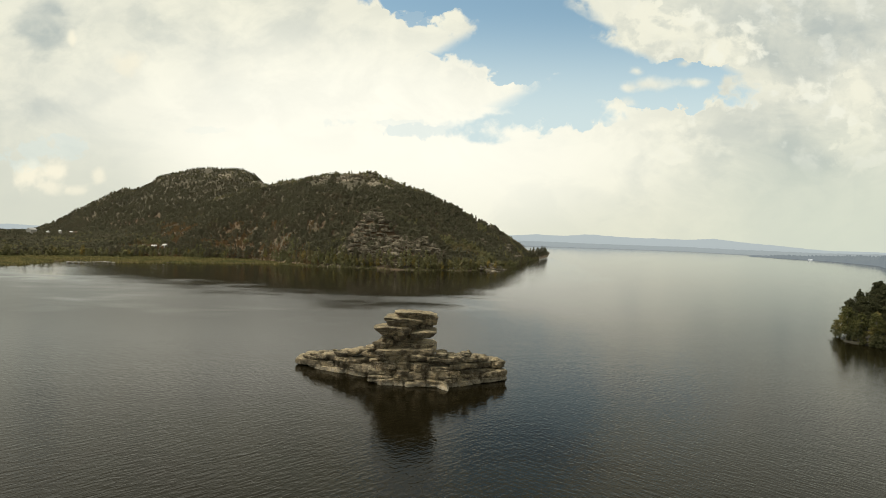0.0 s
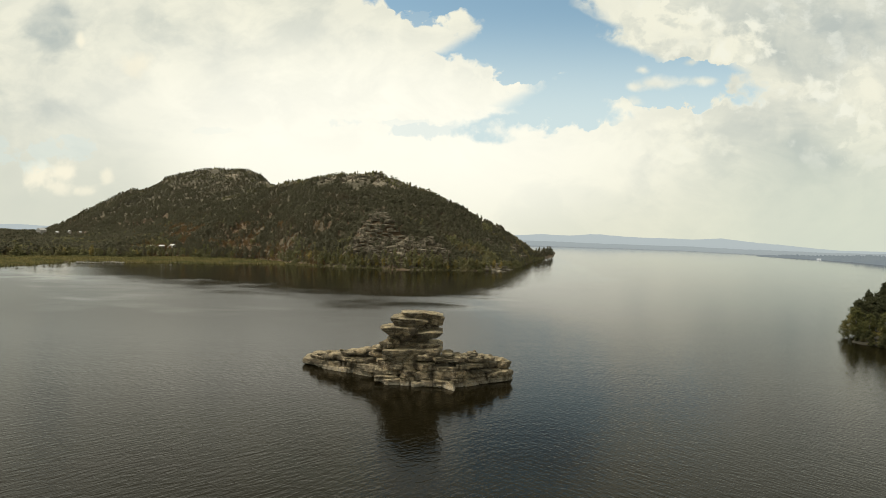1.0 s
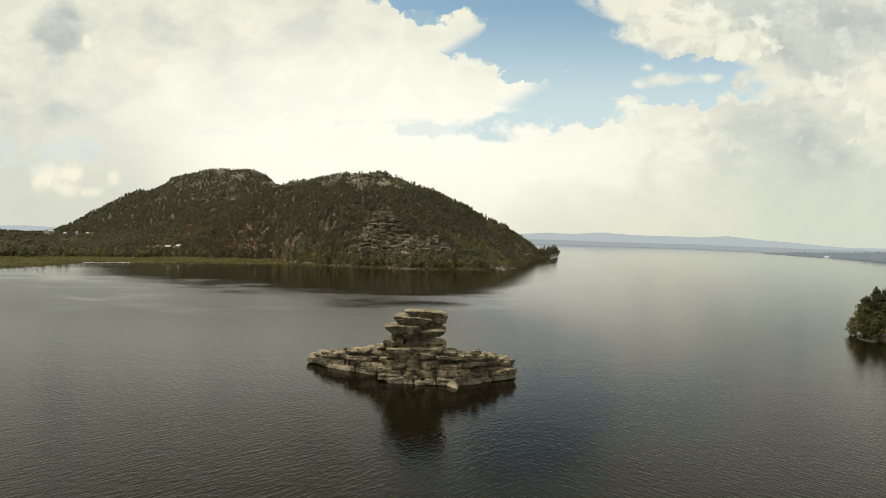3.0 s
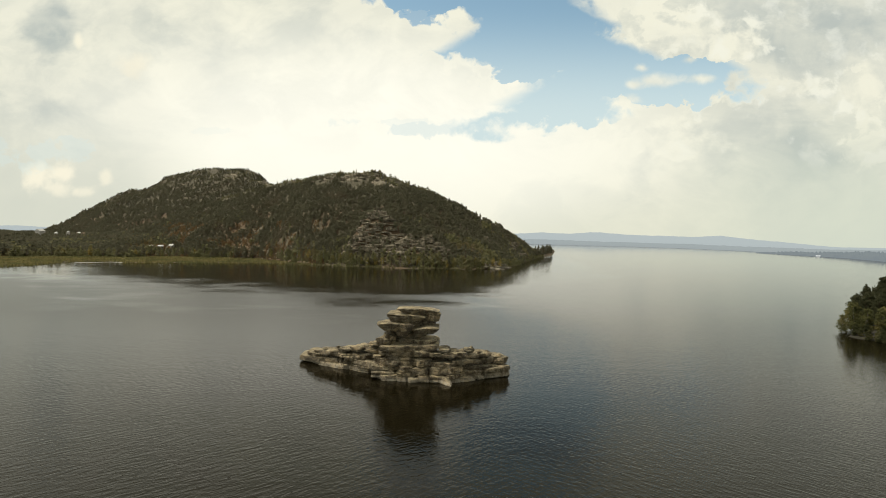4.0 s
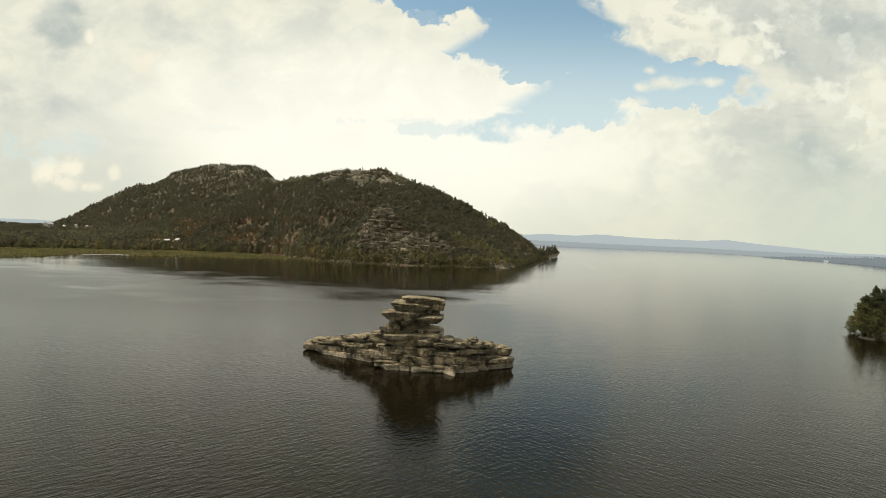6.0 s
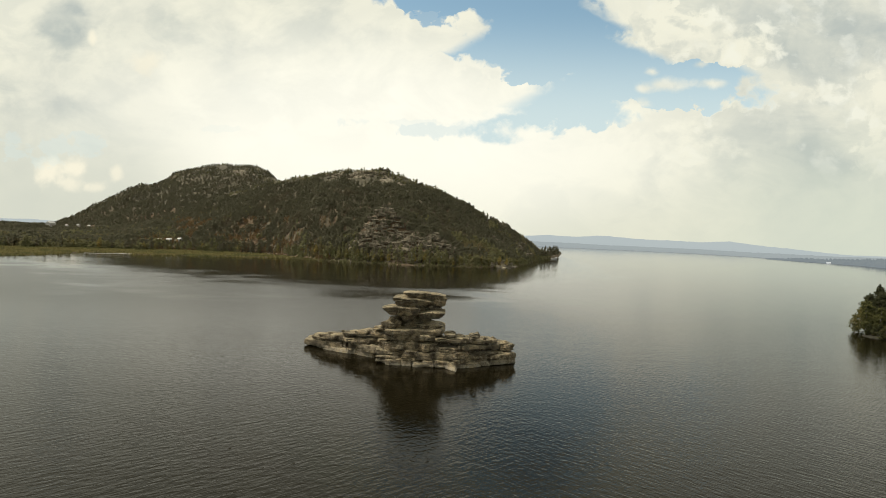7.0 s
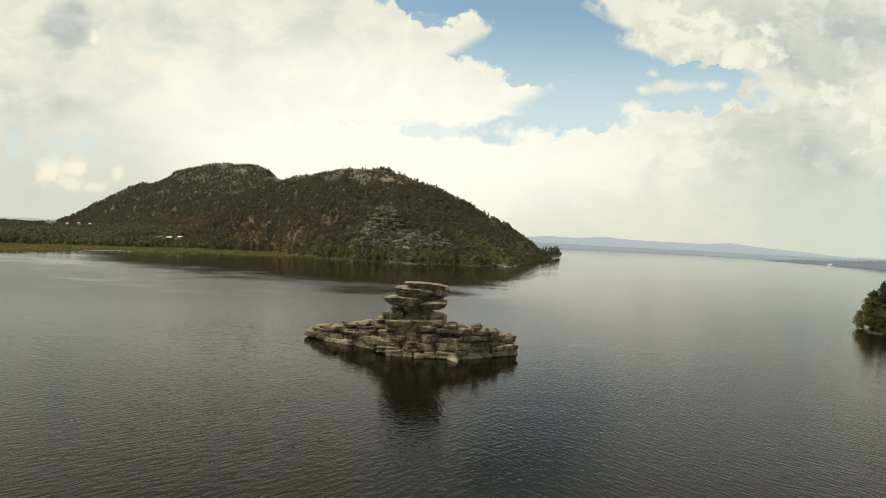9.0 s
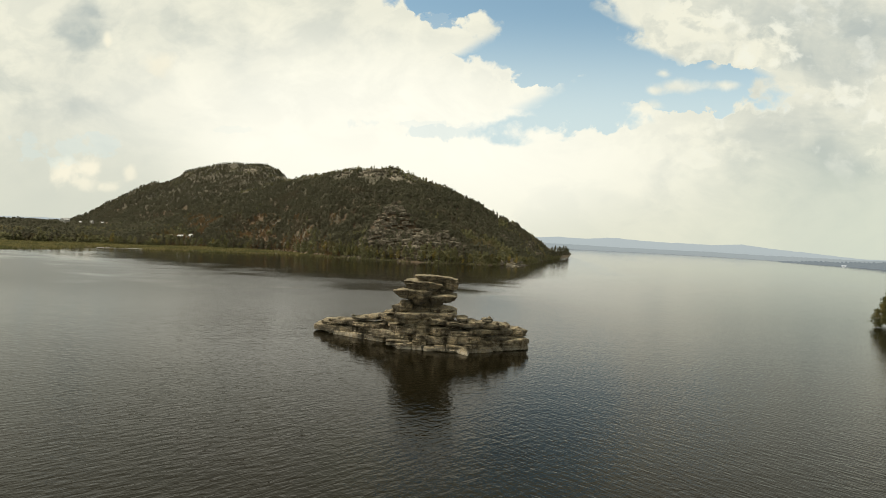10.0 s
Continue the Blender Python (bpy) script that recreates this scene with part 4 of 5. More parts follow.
def marsh_birches():
    first = make_tree("birch_tree", "broad", 11.0, 330, YELLOW_LEAF, BIRCH_BARK, "bright yellow birch standing out at the marsh edge", 26, 420, 0.5, "lakeside trees")
    for k, (u, extra, size) in enumerate(((-0.752, 3, 1.1), (-0.70, 5, 0.8), (-0.655, 2, 0.75), (-0.60, 4, 0.7), (-0.555, 2, 0.85), (-0.50, 3, 0.7), (-0.455, 2, 0.8), (-0.41, 2, 0.7), (-0.81, 5, 0.8), (-0.24, 3, 0.8), (0.0, 2, 0.75), (0.06, 3, 0.8), (-0.63, 3, 0.7), (-0.53, 3, 0.75), (-0.475, 4, 0.8), (-0.37, 2, 0.8), (-0.31, 3, 0.9), (-0.265, 2, 0.8), (-0.20, 4, 0.9), (-0.165, 2, 0.8), (-0.06, 3, 0.9), (-0.29, 4, 1.0), (-0.225, 3, 0.9), (-0.18, 3, 0.7), (-0.15, 4, 0.8), (-0.08, 2, 0.8), (0.015, 3, 0.8), (0.075, 3, 0.75), (0.095, 4, 0.85), (0.11, 3, 0.7), (0.13, 3, 0.7), (-0.03, 2, 0.7), (0.035, 4, 0.9), (-0.135, 2, 0.75))):
        y = float(np.interp(u, *SHORE) + np.interp(u, *MARSH)) + extra
        m = pose(u * y, y, float(land_height([u * y], [y])[0]) - 0.2, 0, 0, 50 * k) @ Matrix.Scale(size * 1.25, 4)
        if k == 0:
            first.matrix_basis = m
        else:
            copy_thing(first, m).matrix_basis = m


marsh_birches()


def tip_pines():
    first = make_tree("pine_tree", "pine", 12.0, 340, PINE, PINE_BARK, "lone pine at the tip of the rocky headland", 24, 420, 0.5, "lakeside trees")
    for k, (u, y, size) in enumerate(((0.2155, 1085, 0.95), (0.2135, 1070, 1.25), (0.2115, 1052, 1.0), (0.210, 1040, 1.3), (0.2075, 1015, 1.05), (0.2055, 1000, 1.35), (0.203, 975, 1.1), (0.2005, 955, 1.2), (0.197, 925, 1.25), (0.193, 900, 1.1), (0.188, 870, 1.3), (0.183, 840, 1.1), (0.2145, 1095, 0.8), (0.209, 1050, 0.85))):
        x, size = u * y, size * 1.6
        m = pose(x, y, max(float(land_height([x], [y])[0]), 0.0) - 0.2, 0, 0, 70 * k) @ Matrix.Scale(size, 4)
        if k == 0:
            first.matrix_basis = m
        else:
            copy_thing(first, m).matrix_basis = m


tip_pines()


# ---------------------------------------------------------------- the rock islet
islet = thing("rock_islet", (-8, 108, 0), "layered granite rock islet with a stacked overhanging tower", "rock")
SLABS = []


def slab(x0, x1, z0, z1, front, depth, thin=0.1, under=0.0):
    """One bed of the islet between two joints: its span along the islet, its heights, its front and its depth."""
    n = len(SLABS)
    rng = random.Random(n * 13 + 5)
    middle = (x0 + x1) / 2
    turn = -27 if middle < -13.5 else 25 if middle > 2.0 else 0
    wide, high = (x1 - x0) / math.cos(radians(turn)) + 0.75, z1 - z0 + 0.08
    me = strata_block("slab", (wide, depth, high), ROCK, n + 1, thin=thin, power=3.2 if thin > 0.5 else 7.0 + 5.0 * rng.random(), bed=1.55, under=under)
    ob = child("slab", me, islet)
    ob.matrix_parent_inverse = islet.matrix_world.inverted()
    swing = turn + rng.uniform(-5, 5)
    ob.matrix_basis = pose(middle, front - 0.4, (z0 + z1) / 2, 0, 0, swing) @ pose(0, depth / 2, 0, rng.uniform(-2.0, 2.0), rng.uniform(-1.6, 1.6))
    SLABS.append(ob)
    return ob


slab(-10.3, -0.8, 14.5, 15.7, 105.4, 6, 0.5, 0.9)
slab(-3.4, -0.6, 12.8, 14.9, 106.0, 5, 0.3, 0.5)
slab(-12.9, -4.4, 12.3, 14.6, 104.7, 8, 0.35, 0.8)
slab(-7.2, -1.8, 10.6, 14.4, 107.2, 6, 0.2, 0.3)
slab(-14.9, -6.3, 10.5, 12.5, 104.2, 8, 0.30, 1.2)
slab(-6.8, -1.1, 10.1, 11.8, 104.6, 7, 0.26, 0.7)
slab(-15.3, -12.6, 7.7, 9.2, 105.4, 4, 0.45, 0.2)
slab(-13.4, -10.6, 7.7, 9.8, 105.9, 4, 0.3, 0.3)
slab(-11.6, -4.2, 7.1, 10.7, 107.8, 5, 0.12, 0.0)
slab(-10.6, -7.6, 9.4, 10.9, 105.2, 4, 0.5, 0.8)
slab(-7.4, -1.5, 7.8, 8.8, 105.8, 7, 0.5, 0.0)
slab(-14.1, -0.8, 6.7, 7.9, 104, 11, 0.12)
slab(-17.8, -15, 6.6, 7.3, 108.4, 6, 0.28)
slab(-19.4, -16.6, 5.5, 6.2, 110.3, 6, 0.28)
slab(-22, -19.4, 4.9, 5.6, 111.6, 6, 0.28)
slab(-18, -14.2, 5.2, 5.9, 108.1, 8, 0.12)
slab(-14.2, -6, 5.1, 6.4, 104.7, 9, 0.12)
slab(-6.4, -2.6, 5.5, 6.9, 103.6, 9, 0.12)
slab(-16.9, -13.4, 4.2, 4.9, 106.6, 8, 0.12)
slab(-16.5, -11.8, 2.6, 4.3, 106.1, 8, 0.12)
slab(-12.1, -6.7, 3.1, 5.1, 104.2, 9, 0.12)
slab(-7.2, -2.6, 3.1, 5, 103.5, 10, 0.12)
slab(-15.9, -9.7, 1.7, 2.8, 105.4, 8, 0.12)
slab(-9.9, -6.6, 1.9, 3.2, 104, 8, 0.12)
slab(-6.8, -2.2, 1.3, 3, 103.7, 8, 0.12)
slab(-15.7, -9.9, 0.5, 1.9, 105, 8, 0.12)
slab(-10, -6.3, 0.9, 2, 104, 8, 0.12)
slab(-14.4, -7.4, -1, 1, 104.1, 6, 0.12)
slab(-7.6, -5.1, -1, 1, 103.6, 7, 0.12)
slab(-5.6, -1.9, -1, 1.3, 103.5, 7, 0.12)
slab(-3.1, 1.9, -1, 1.4, 103.3, 6, 0.12)
slab(-37.5, -25.9, 0.4, 2.1, 116.6, 6, 0.12)
slab(-25.5, -21.6, 0.8, 2.6, 112.8, 6, 0.12)
slab(-21.6, -16.7, 0.9, 2.7, 110.6, 7, 0.12)
slab(-34.6, -29.9, 2.1, 2.9, 116.9, 5, 0.12)
slab(-31.8, -25.1, 2.5, 3.7, 115.1, 6, 0.12)
slab(-25.5, -22.4, 4.1, 4.9, 112.9, 5, 0.12)
slab(-25.9, -21.6, 2.6, 3.5, 112.6, 6, 0.12)
slab(-21.9, -17.3, 2.5, 3.8, 111.3, 7, 0.12)
slab(-22.4, -19.7, 4.5, 5.2, 111.8, 5, 0.12)
slab(-17.7, -15, 5, 6.2, 108.5, 6, 0.12)
slab(-33.7, -25.7, -1, 0.8, 115.7, 5, 0.12)
slab(-26.1, -22.9, -1, 1, 113.2, 6, 0.12)
slab(-22.9, -16.5, -1, 1.1, 111.2, 7, 0.12)
slab(-2.8, -0.2, 5.5, 6.2, 103.8, 6, 0.28)
slab(-0.4, 1.2, 5.4, 6.1, 104, 5, 0.28)
slab(0.9, 2.9, 5.4, 6.1, 104, 5, 0.28)
slab(-0.8, 1.4, 6.6, 7.3, 104.2, 4, 0.28)
slab(-2.8, 3, 3.4, 4.3, 103.9, 8, 0.28)
slab(2.9, 4.9, 5.4, 6.55, 104.4, 5, 0.28)
slab(2.7, 5.4, 3.7, 4.75, 104.4, 6, 0.28)
slab(5.5, 7.3, 6.1, 7.15, 105.9, 3, 0.55)
slab(5.2, 9, 4.9, 5.75, 106.7, 6, 0.28)
slab(8.5, 11.8, 4.8, 5.65, 108.2, 5, 0.28)
slab(8.3, 12.4, 3.5, 4.35, 108.4, 6, 0.28)
slab(5.2, 8.5, 3.9, 4.75, 106.1, 6, 0.28)
slab(6, 11.1, 2.2, 2.9, 107.2, 7, 0.28)
slab(10.8, 12.7, 2.1, 2.8, 108.9, 5, 0.28)
slab(12.3, 15.6, 2.8, 4.35, 110.2, 6, 0.10)
slab(12.5, 14.9, 1.7, 2.4, 110, 5, 0.28)
slab(-2.5, -0.1, 1.6, 3.3, 103.6, 6, 0.12)
slab(-0.3, 1.7, 1.6, 3.3, 103.7, 6, 0.12)
slab(1.3, 5.2, 0.9, 3.3, 104.2, 7, 0.12)
slab(4.9, 10.4, 0, 2.3, 107.0, 8, 0.10)
slab(9.9, 15.6, 0.1, 2.4, 108.6, 7, 0.10)
slab(1.3, 7.5, -1, 1.1, 104.7, 6, 0.12)
slab(7.3, 14.2, -1, 0.5, 108.5, 6, 0.12)
slab(13.0, 16.0, -1, 0.7, 110.4, 5, 0.08)
# the inner mass behind the faces, and the pointed stone at the water
slab(-13.0, 1.5, -1.5, 5.0, 106.3, 7)
slab(-31.0, -14.0, -1.5, 3.0, 114.0, 4)
slab(2.5, 14.0, -1.5, 3.6, 108.5, 5)
slab(-11.0, -4.5, 5.0, 10.6, 109.2, 5)


def loose_stones():
    rng = random.Random(91)
    stones = [strata_block("stone", (rng.uniform(0.9, 1.6), rng.uniform(0.8, 1.3), rng.uniform(0.5, 0.9)), ROCK, 300 + k, 0.4) for k in range(6)]
    for x, front, z in ((0.6, 104.6, 6.3), (1.9, 104.7, 6.2), (3.3, 105.2, 6.6), (6.4, 106.6, 7.1), (8.2, 108.0, 6.0), (10.2, 109.2, 5.7), (13.0, 110.6, 4.5), (-23.6, 113.6, 5.0), (-25.4, 114.6, 4.9), (-28.6, 116.2, 3.9), (-11.9, 105.0, 6.5), (-20.4, 113.4, 5.5), (-17.6, 111.6, 6.2), (-14.6, 107.0, 8.0), (-1.6, 105.2, 6.5)):
        ob = child("stone", rng.choice(stones), islet)
        ob.matrix_parent_inverse = islet.matrix_world.inverted()
        ob.matrix_basis = pose(x, front + rng.uniform(-0.5, 1.0), z - 0.15, rng.uniform(-15, 15), rng.uniform(-15, 15), rng.uniform(0, 360)) @ Matrix.Scale(rng.uniform(0.7, 1.2), 4)


loose_stones()


def pointed_stone():
    bm = bmesh.new()
    base = [bm.verts.new(v) for v in ((-1.5, 1.4, 1.7), (-2.9, 1.6, 0.4), (-2.6, 2.0, -0.6), (1.0, 1.6, -0.6), (0.5, -1.4, -0.5), (-0.5, 2.2, 1.9), (0.2, -0.9, 0.15))]
    bmesh.ops.convex_hull(bm, input=base)
    bmesh.ops.bevel(bm, geom=bm.edges[:], offset=0.06, segments=2, affect="EDGES")
    me = bpy.data.meshes.new("pointed_stone")
    bm.to_mesh(me)
    bm.free()
    me.materials.append(ROCK)
    ob = child("pointed_stone", me, islet, "pale wedge of granite dipping into the water")
    ob.matrix_parent_inverse = islet.matrix_world.inverted()
    ob.matrix_basis = pose(1.7, 101.9, 0) @ Matrix.Scale(0.78, 4)


pointed_stone()


# ---------------------------------------------------------------- crag and outcrops on the hill
CRAG_STONES = [strata_block("slab", (w, d, h), CRAG_ROCK, 500 + k, 1.1) for k, (w, d, h) in enumerate(((9, 7, 3.4), (7, 6, 2.6), (11, 7, 2.8), (6, 6, 4.2), (8, 6, 2.2), (5, 5, 3.2)))]


def outcrop(name, label, x, y, wide, deep, rows, seed, taper=0.8, gaps=0.18):
    """Ledges of level slabs that climb a slope in rows."""
    rng = random.Random(seed)
    heap = thing(name, (x, y, float(land_height([x], [y])[0])), label, "rock", "rock outcrops")
    back = heap.matrix_world.inverted()
    for k in range(rows):
        f = min(1, max(0, (k + rng.uniform(-0.35, 0.35)) / max(rows - 1, 1)))
        half = wide / 2 * (1 - taper * f)
        c = -half
        while c < half:
            step = rng.uniform(4.0, 8.0)
            if rng.random() > gaps:
                px, py = x + c + step / 2, y + (f - 0.5) * deep + rng.uniform(-1.5, 1.5)
                pz = float(land_height([px], [py])[0]) + rng.uniform(0.2, 1.5)
                m = pose(px, py, pz, rng.uniform(-8, 8), rng.uniform(-7, 7), rng.uniform(-35, 35)) @ Matrix.Diagonal((rng.uniform(0.5, 1.5), rng.uniform(0.7, 1.2), rng.uniform(0.5, 1.25), 1))
                child("slab", rng.choice(CRAG_STONES), heap).matrix_basis = back @ m
            c += step
    return heap


outcrop("crag", "tall layered granite crag on the wooded slope", -84, 562, 58, 44, 13, 4, 0.84, 0.0)
def crag_top():
    rng = random.Random(8)
    crag = bpy.data.objects["crag"]
    back = crag.matrix_world.inverted()
    for x, y, wide, tall in ((-89, 578, 1.0, 2.2), (-83, 579, 0.9, 2.6), (-78, 578, 0.8, 1.9), (-86, 582, 1.2, 2.9), (-80, 583, 1.0, 2.8), (-94, 574, 0.8, 1.7), (-74, 573, 0.8, 1.6), (-84, 573, 0.9, 1.7)):
        m = pose(x, y, float(land_height([x], [y])[0]) + 1.0, rng.uniform(-4, 4), rng.uniform(-4, 4), rng.uniform(-25, 25)) @ Matrix.Diagonal((wide, 0.9, tall, 1))
        child("block", CRAG_STONES[rng.randrange(6)], crag).matrix_basis = back @ m


crag_top()
outcrop("rock_outcrop", "broken granite ledges below the tall crag", -82, 536, 74, 30, 9, 33, 0.25, 0.25)
outcrop("rock_outcrop", "broken granite ledges beside the tall crag", -36, 544, 60, 30, 8, 34, 0.3, 0.35)
outcrop("rock_outcrop", "low granite ledges running into the lake", 52, 519, 30, 10, 4, 36, 0.2, 0.1)
outcrop("rock_outcrop", "bare layered granite brow near the hilltop", -140, 772, 80, 30, 6, 35, 0.4, 0.3)
for k, (px, py, wide, deep, rows) in enumerate(OUTCROPS):
    outcrop("rock_outcrop", "layered granite outcrop among hillside trees", px, py, wide, deep, rows, 50 + k, 0.5, 0.5)


def bare_slab(label, cx, y, wide, deep, seed):
    """A smooth sheet of granite that lies bare on the slope, with a broken rim."""
    n = 26
    verts, faces = [], []
    for ring in range(9):
        f = ring / 8
        for k in range(n):
            a = 2 * math.pi * k / n
            r = f * (1 + 0.45 * noise.noise(Vector((math.cos(a) * 1.6, math.sin(a) * 1.6, seed))))
            px, py = cx + math.cos(a) * wide * r / 2, y + math.sin(a) * deep * r / 2
            rise = 1.6 + 1.1 * noise.noise(Vector((px * 0.09, py * 0.12, seed + 3.0))) if ring < 8 else -1.5
            verts.append((px, py, float(land_height([px], [py])[0]) + rise))
    for ring in range(8):
        for k in range(n):
            j = (k + 1) % n
            faces.append((ring * n + k, (ring + 1) * n + k, (ring + 1) * n + j, ring * n + j))
    heap = thing("rock_outcrop", (0, 0, 0), label, "rock", "rock outcrops")
    child("slab", mesh_from("slab", verts, faces, CRAG_ROCK, True), heap)


for k, (x, y, wide, deep) in enumerate(BARE_SLABS):
    bare_slab("smooth sheet of bare granite near the hilltop", x, y, wide, deep, 3.0 + 7 * k)


# ---------------------------------------------------------------- jetty and houses
def box_mesh(name, size, mat, bevel=0.02):
    bm = bmesh.new()
    bmesh.ops.create_cube(bm, size=1.0, matrix=Matrix.Diagonal((*size, 1)))
    bmesh.ops.bevel(bm, geom=bm.edges[:], offset=bevel, segments=1, affect="EDGES")
    me = bpy.data.meshes.new(name)
    bm.to_mesh(me)
    bm.free()
    me.materials.append(mat)
    return me


def jetty():
    base = thing("jetty", pose(-352, 462, 0, 0, 0, -74), "pale weathered wooden jetty along the reeds", "jetty")
    plank, post = box_mesh("plank", (3.6, 0.62, 0.35), PLANK), box_mesh("post", (0.3, 0.3, 2.6), PLANK)
    for k in range(60):
        bend = 2.2 * math.sin(k * 0.09) - 7.0 * math.exp(-((k - 40) / 9.0) ** 2)
        child("plank", plank, base).matrix_basis = pose(bend, k * 0.66 - 8, 1.0, 0, 0, 8 * math.cos(k * 0.09))
        if k % 8 == 0:
            for side in (-1.2, 1.2):
                child("post", post, base).matrix_basis = pose(bend + side, k * 0.66 - 8, 0.1)


jetty()


def house(at, turn, wide, deep, high, label, walls=None, tiles=None):
    base = thing("house", at @ pose(0, 0, 0, 0, 0, turn), label, "house", "houses in the woods")
    child("wall", box_mesh("wall", (wide, deep, high), walls or PLASTER, 0.05), base).matrix_basis = pose(0, 0, high / 2)
    ridge = deep * 0.36
    roof = mesh_from("roof", [(-wide / 2 - 0.4, -deep / 2 - 0.4, high), (wide / 2 + 0.4, -deep / 2 - 0.4, high), (wide / 2 + 0.4, deep / 2 + 0.4, high), (-wide / 2 - 0.4, deep / 2 + 0.4, high),
                              (-wide / 2 - 0.4, 0, high + ridge), (wide / 2 + 0.4, 0, high + ridge)],
                     [(0, 1, 5, 4), (2, 3, 4, 5), (0, 4, 3), (1, 2, 5), (3, 2, 1, 0)], tiles or ROOFING)
    child("roof", roof, base)
    for k in range(max(1, int(wide // 3))):
        window = child("window", box_mesh("window", (1.3, 0.12, 1.5), PLANK), base)
        window.matrix_basis = pose(-wide / 2 + 1.4 + 3 * k, -deep / 2 - 0.03, high * 0.55)
        child("pane", box_mesh("pane", (1.05, 0.08, 1.25), DARK_GLASS), window).matrix_basis = pose(0, -0.05, 0)
    door = child("door", box_mesh("door", (0.95, 0.1, 2.0), PLANK), base)
    door.matrix_basis = pose(wide / 2 - 0.8, -deep / 2 - 0.03, 1.0)
    child("chimney", box_mesh("chimney", (0.5, 0.5, 1.4), ROOFING), base).matrix_basis = pose(wide * 0.2, 0, high + ridge + 0.3)


def on_land(x, y, up=0.0):
    return Matrix.Translation((x, y, float(land_height([x], [y])[0]) + up))


house(on_land(-385, 640), 10, 6, 5, 4, "small white house among the trees by the marsh")
house(on_land(-374, 646), -5, 5, 5, 4, "small white house among the trees by the marsh")
house(on_land(-401, 644), 20, 4, 4, 3, "small white house among the trees by the marsh")
house(Matrix.Translation((1148, 1500, -0.3)), -37, 11, 5, 3.5, "white lakeside house on the far hazy shore", FAR_WHITE, FAR_WHITE)
house(on_land(-772, 900, 2.0), 84, 12, 10, 9, "large white gabled house above the far trees")
house(on_land(-741, 900), 5, 4, 4, 6, "white cottage half hidden in the far trees")
house(on_land(-718, 900), -8, 4, 4, 6, "white cottage half hidden in the far trees")
house(on_land(-697, 900), 12, 4, 4, 6, "white cottage half hidden in the far trees")


# ---------------------------------------------------------------- the wooded cape
def cape_height(x, y):
    """The end of the cape: a low bank that falls to the water along a curved shore."""
    edge = np.minimum(x - 144.0, x - 0.838 * y - 1.2) + 1.2 * np.sin(y / 5.0)
    return np.clip(edge * 0.15 - 0.22, -2, 0.3) + np.clip(edge / 40, 0, 1) * 2.0 + 0.35 * waves(x, y, 18, 70) * (edge > 0)


def cape():
    xs, ys = np.arange(128, 280, 2.0), np.arange(132, 280, 2.0)
    gx, gy = np.meshgrid(xs, ys)
    verts = np.stack([gx, gy, np.maximum(cape_height(gx, gy), -2)], -1).reshape(-1, 3)
    w, h = len(xs), len(ys)
    i = (np.arange(h - 1)[:, None] * w + np.arange(w - 1)[None]).ravel()
    tris = np.concatenate([np.stack([i, i + 1, i + w + 1], 1), np.stack([i, i + w + 1, i + w], 1)])
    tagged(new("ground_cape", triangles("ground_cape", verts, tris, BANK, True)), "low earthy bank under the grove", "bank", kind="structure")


cape()


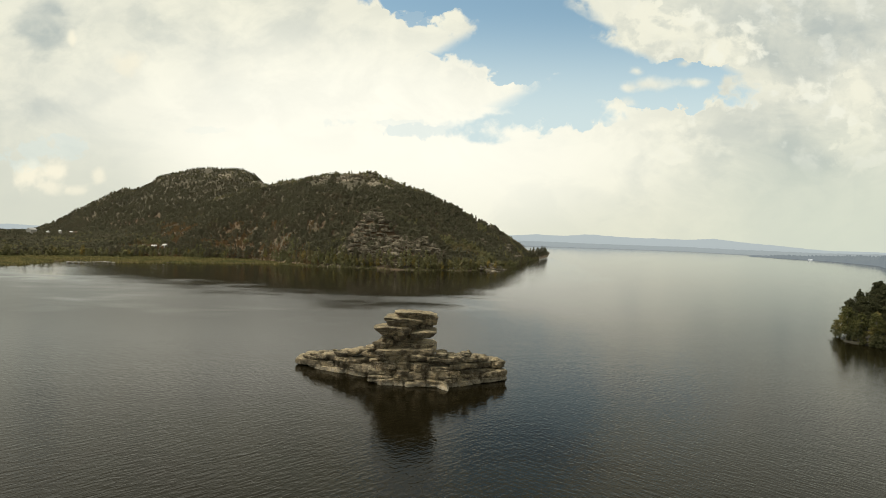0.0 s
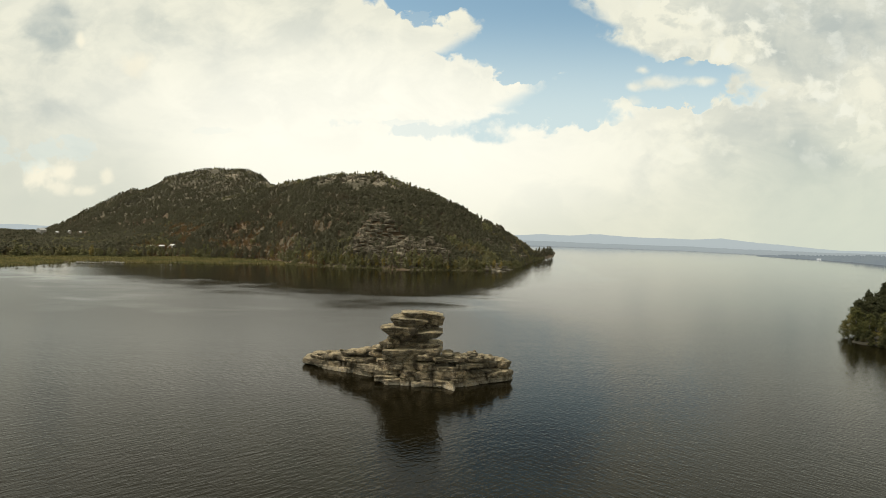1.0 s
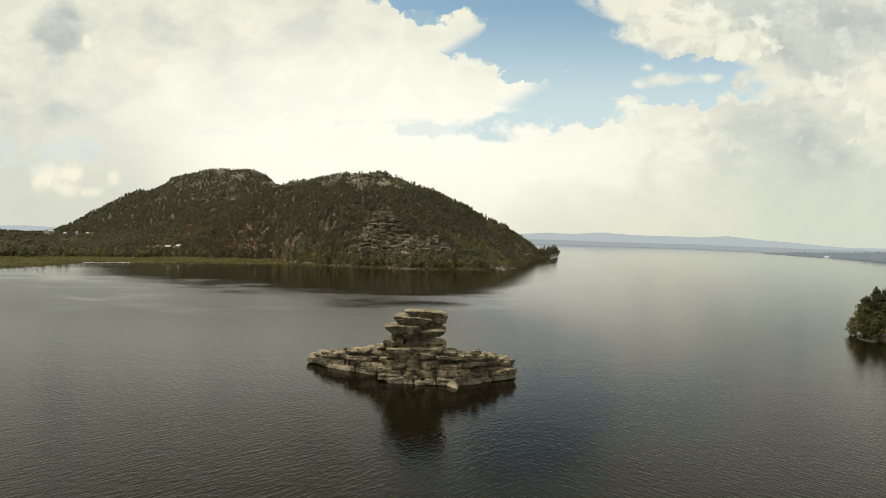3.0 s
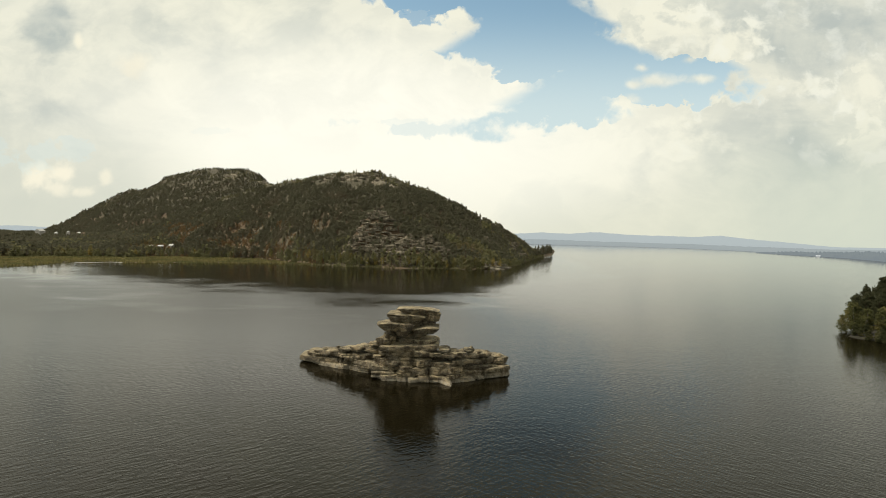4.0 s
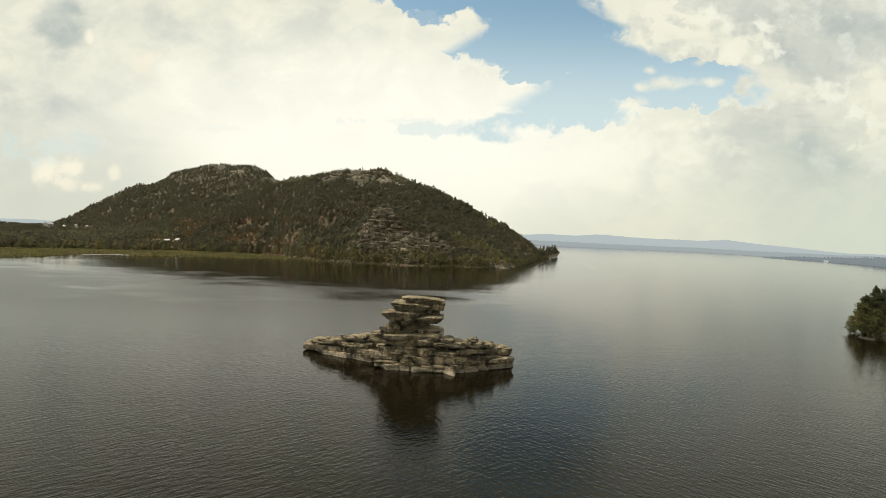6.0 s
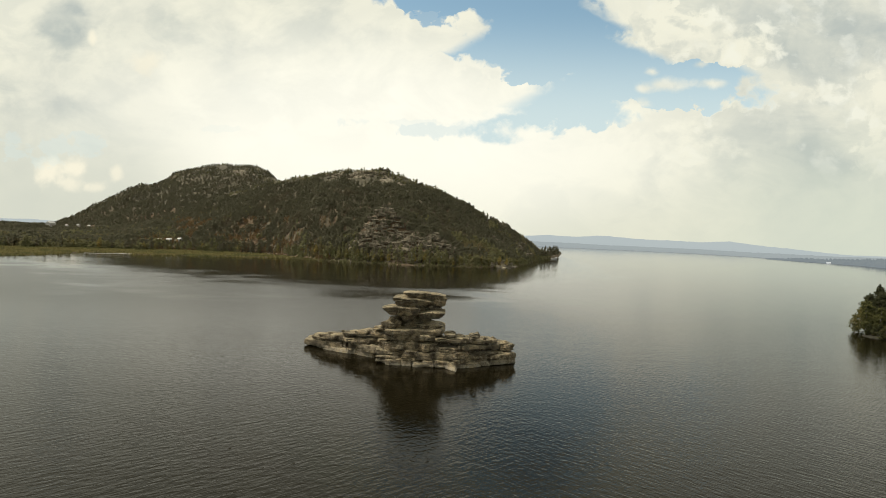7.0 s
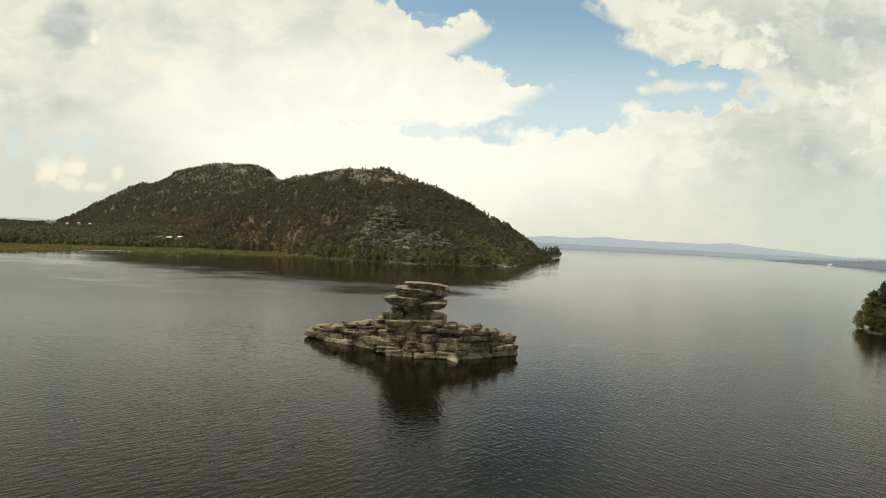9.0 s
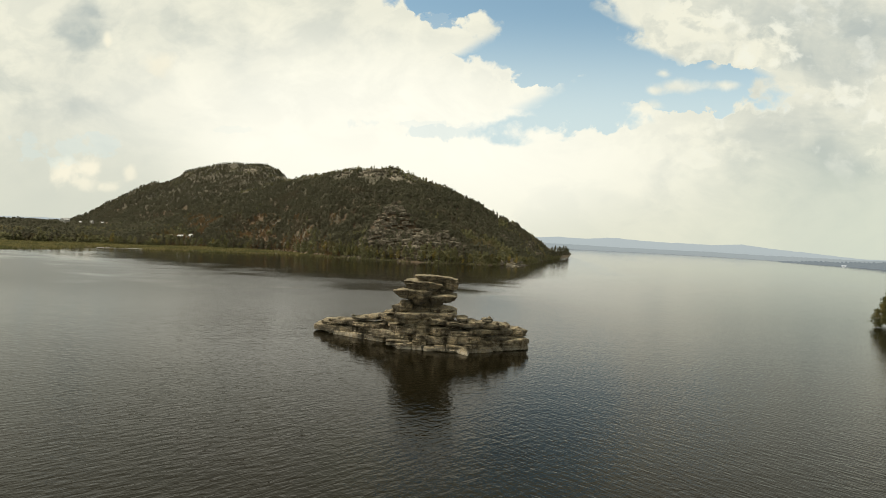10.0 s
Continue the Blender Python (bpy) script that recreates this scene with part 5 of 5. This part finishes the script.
def grove():
    rng = random.Random(77)
    pines = [make_tree("pine_tree", "broad" if k else "pine", 20.0, 401 + k, PINE_DARK, PINE_BARK, "tall dark pine in the grove on the cape", 64, 4800, 0.33, "grove trees") for k in range(3)]
    birches = [make_tree("birch_tree", "broad", 11.5, 411 + k, BIRCH_LEAF, BIRCH_BARK, "yellowing birch leaning over the bank of the cape", 46, 3600, 0.20, "grove trees") for k in range(3)]
    spots = [(pines, x - 0.4, y - 3, s * 0.95) for x, y, s in ((158, 186, 0.66), (162, 182, 0.74), (167, 187, 0.86), (173, 182, 0.92), (179, 188, 1.0), (163, 194, 0.78), (170, 198, 0.92), (178, 200, 1.05), (186, 182, 1.05), (170, 176, 0.80),
             (192, 192, 1.1), (186, 204, 1.1), (165, 178, 0.68), (180, 174, 0.9), (174, 190, 0.95), (182, 180, 0.98), (190, 174, 1.0), (176, 168, 0.8), (186, 166, 0.85), (196, 182, 1.05), (164, 188, 0.8), (168, 181, 0.85), (160, 190, 0.7), (171, 170, 0.75), (167, 168, 0.62), (178, 164, 0.75), (175, 176, 0.88), (184, 170, 0.9))]
    spots += [(birches, x - 2.9, y - 6, s * rng.uniform(0.9, 1.3)) for x, y, s in ((151, 181, 0.95), (153, 177, 0.85), (156, 174, 0.95), (160, 171, 0.8), (154, 184, 1.0), (164, 168, 0.85), (150, 184, 0.7), (168, 166, 0.85), (159, 178, 1.0), (172, 163, 0.75),
              (156, 180, 0.6), (162, 175, 0.7), (166, 171, 0.7), (176, 160, 0.7), (171, 168, 0.9))]
    bushes_by_water = [make_tree("willow_bush", "broad", 4.6, 421 + k, WILLOW_LEAF, PINE_BARK, "low green bush overhanging the bank of the cape", 26, 1700, 0.20, "grove trees") for k in range(3)]
    spots += [(bushes_by_water, x - 0.5, y - 2.0, s * 1.1) for x, y, s in ((145.5, 170, 0.8), (146, 167, 0.7), (146.2, 164, 0.8), (146.5, 161, 0.75), (147, 158, 0.8), (147.5, 155, 0.8), (148, 152, 0.8), (149, 165, 1.0), (150, 160, 1.0), (149, 171, 1.0), (151, 155, 1.0), (147, 173, 0.9), (152, 163, 1.1), (154, 158, 1.1), (144.8, 171.5, 0.9), (145.2, 166, 0.9), (145.8, 162.5, 0.9), (146.4, 159.5, 0.9), (147.2, 156.5, 0.9), (148.6, 153.5, 0.9), (150, 150.5, 0.9), (149.5, 157.5, 1.0), (152.5, 152, 1.0))]
    used = set()
    for n, (kinds, x, y, s) in enumerate(spots):
        k = n % 3
        m = pose(x, y, float(cape_height(np.array(x), np.array(y))) - 0.1, rng.uniform(-4, 4), rng.uniform(-4, 4), rng.uniform(0, 360)) @ Matrix.Scale(s * rng.uniform(0.94, 1.06), 4)
        key = kinds[k].name
        if key in used:
            copy_thing(kinds[k], m).matrix_basis = m
        else:
            used.add(key)
            kinds[k].matrix_basis = m


grove()
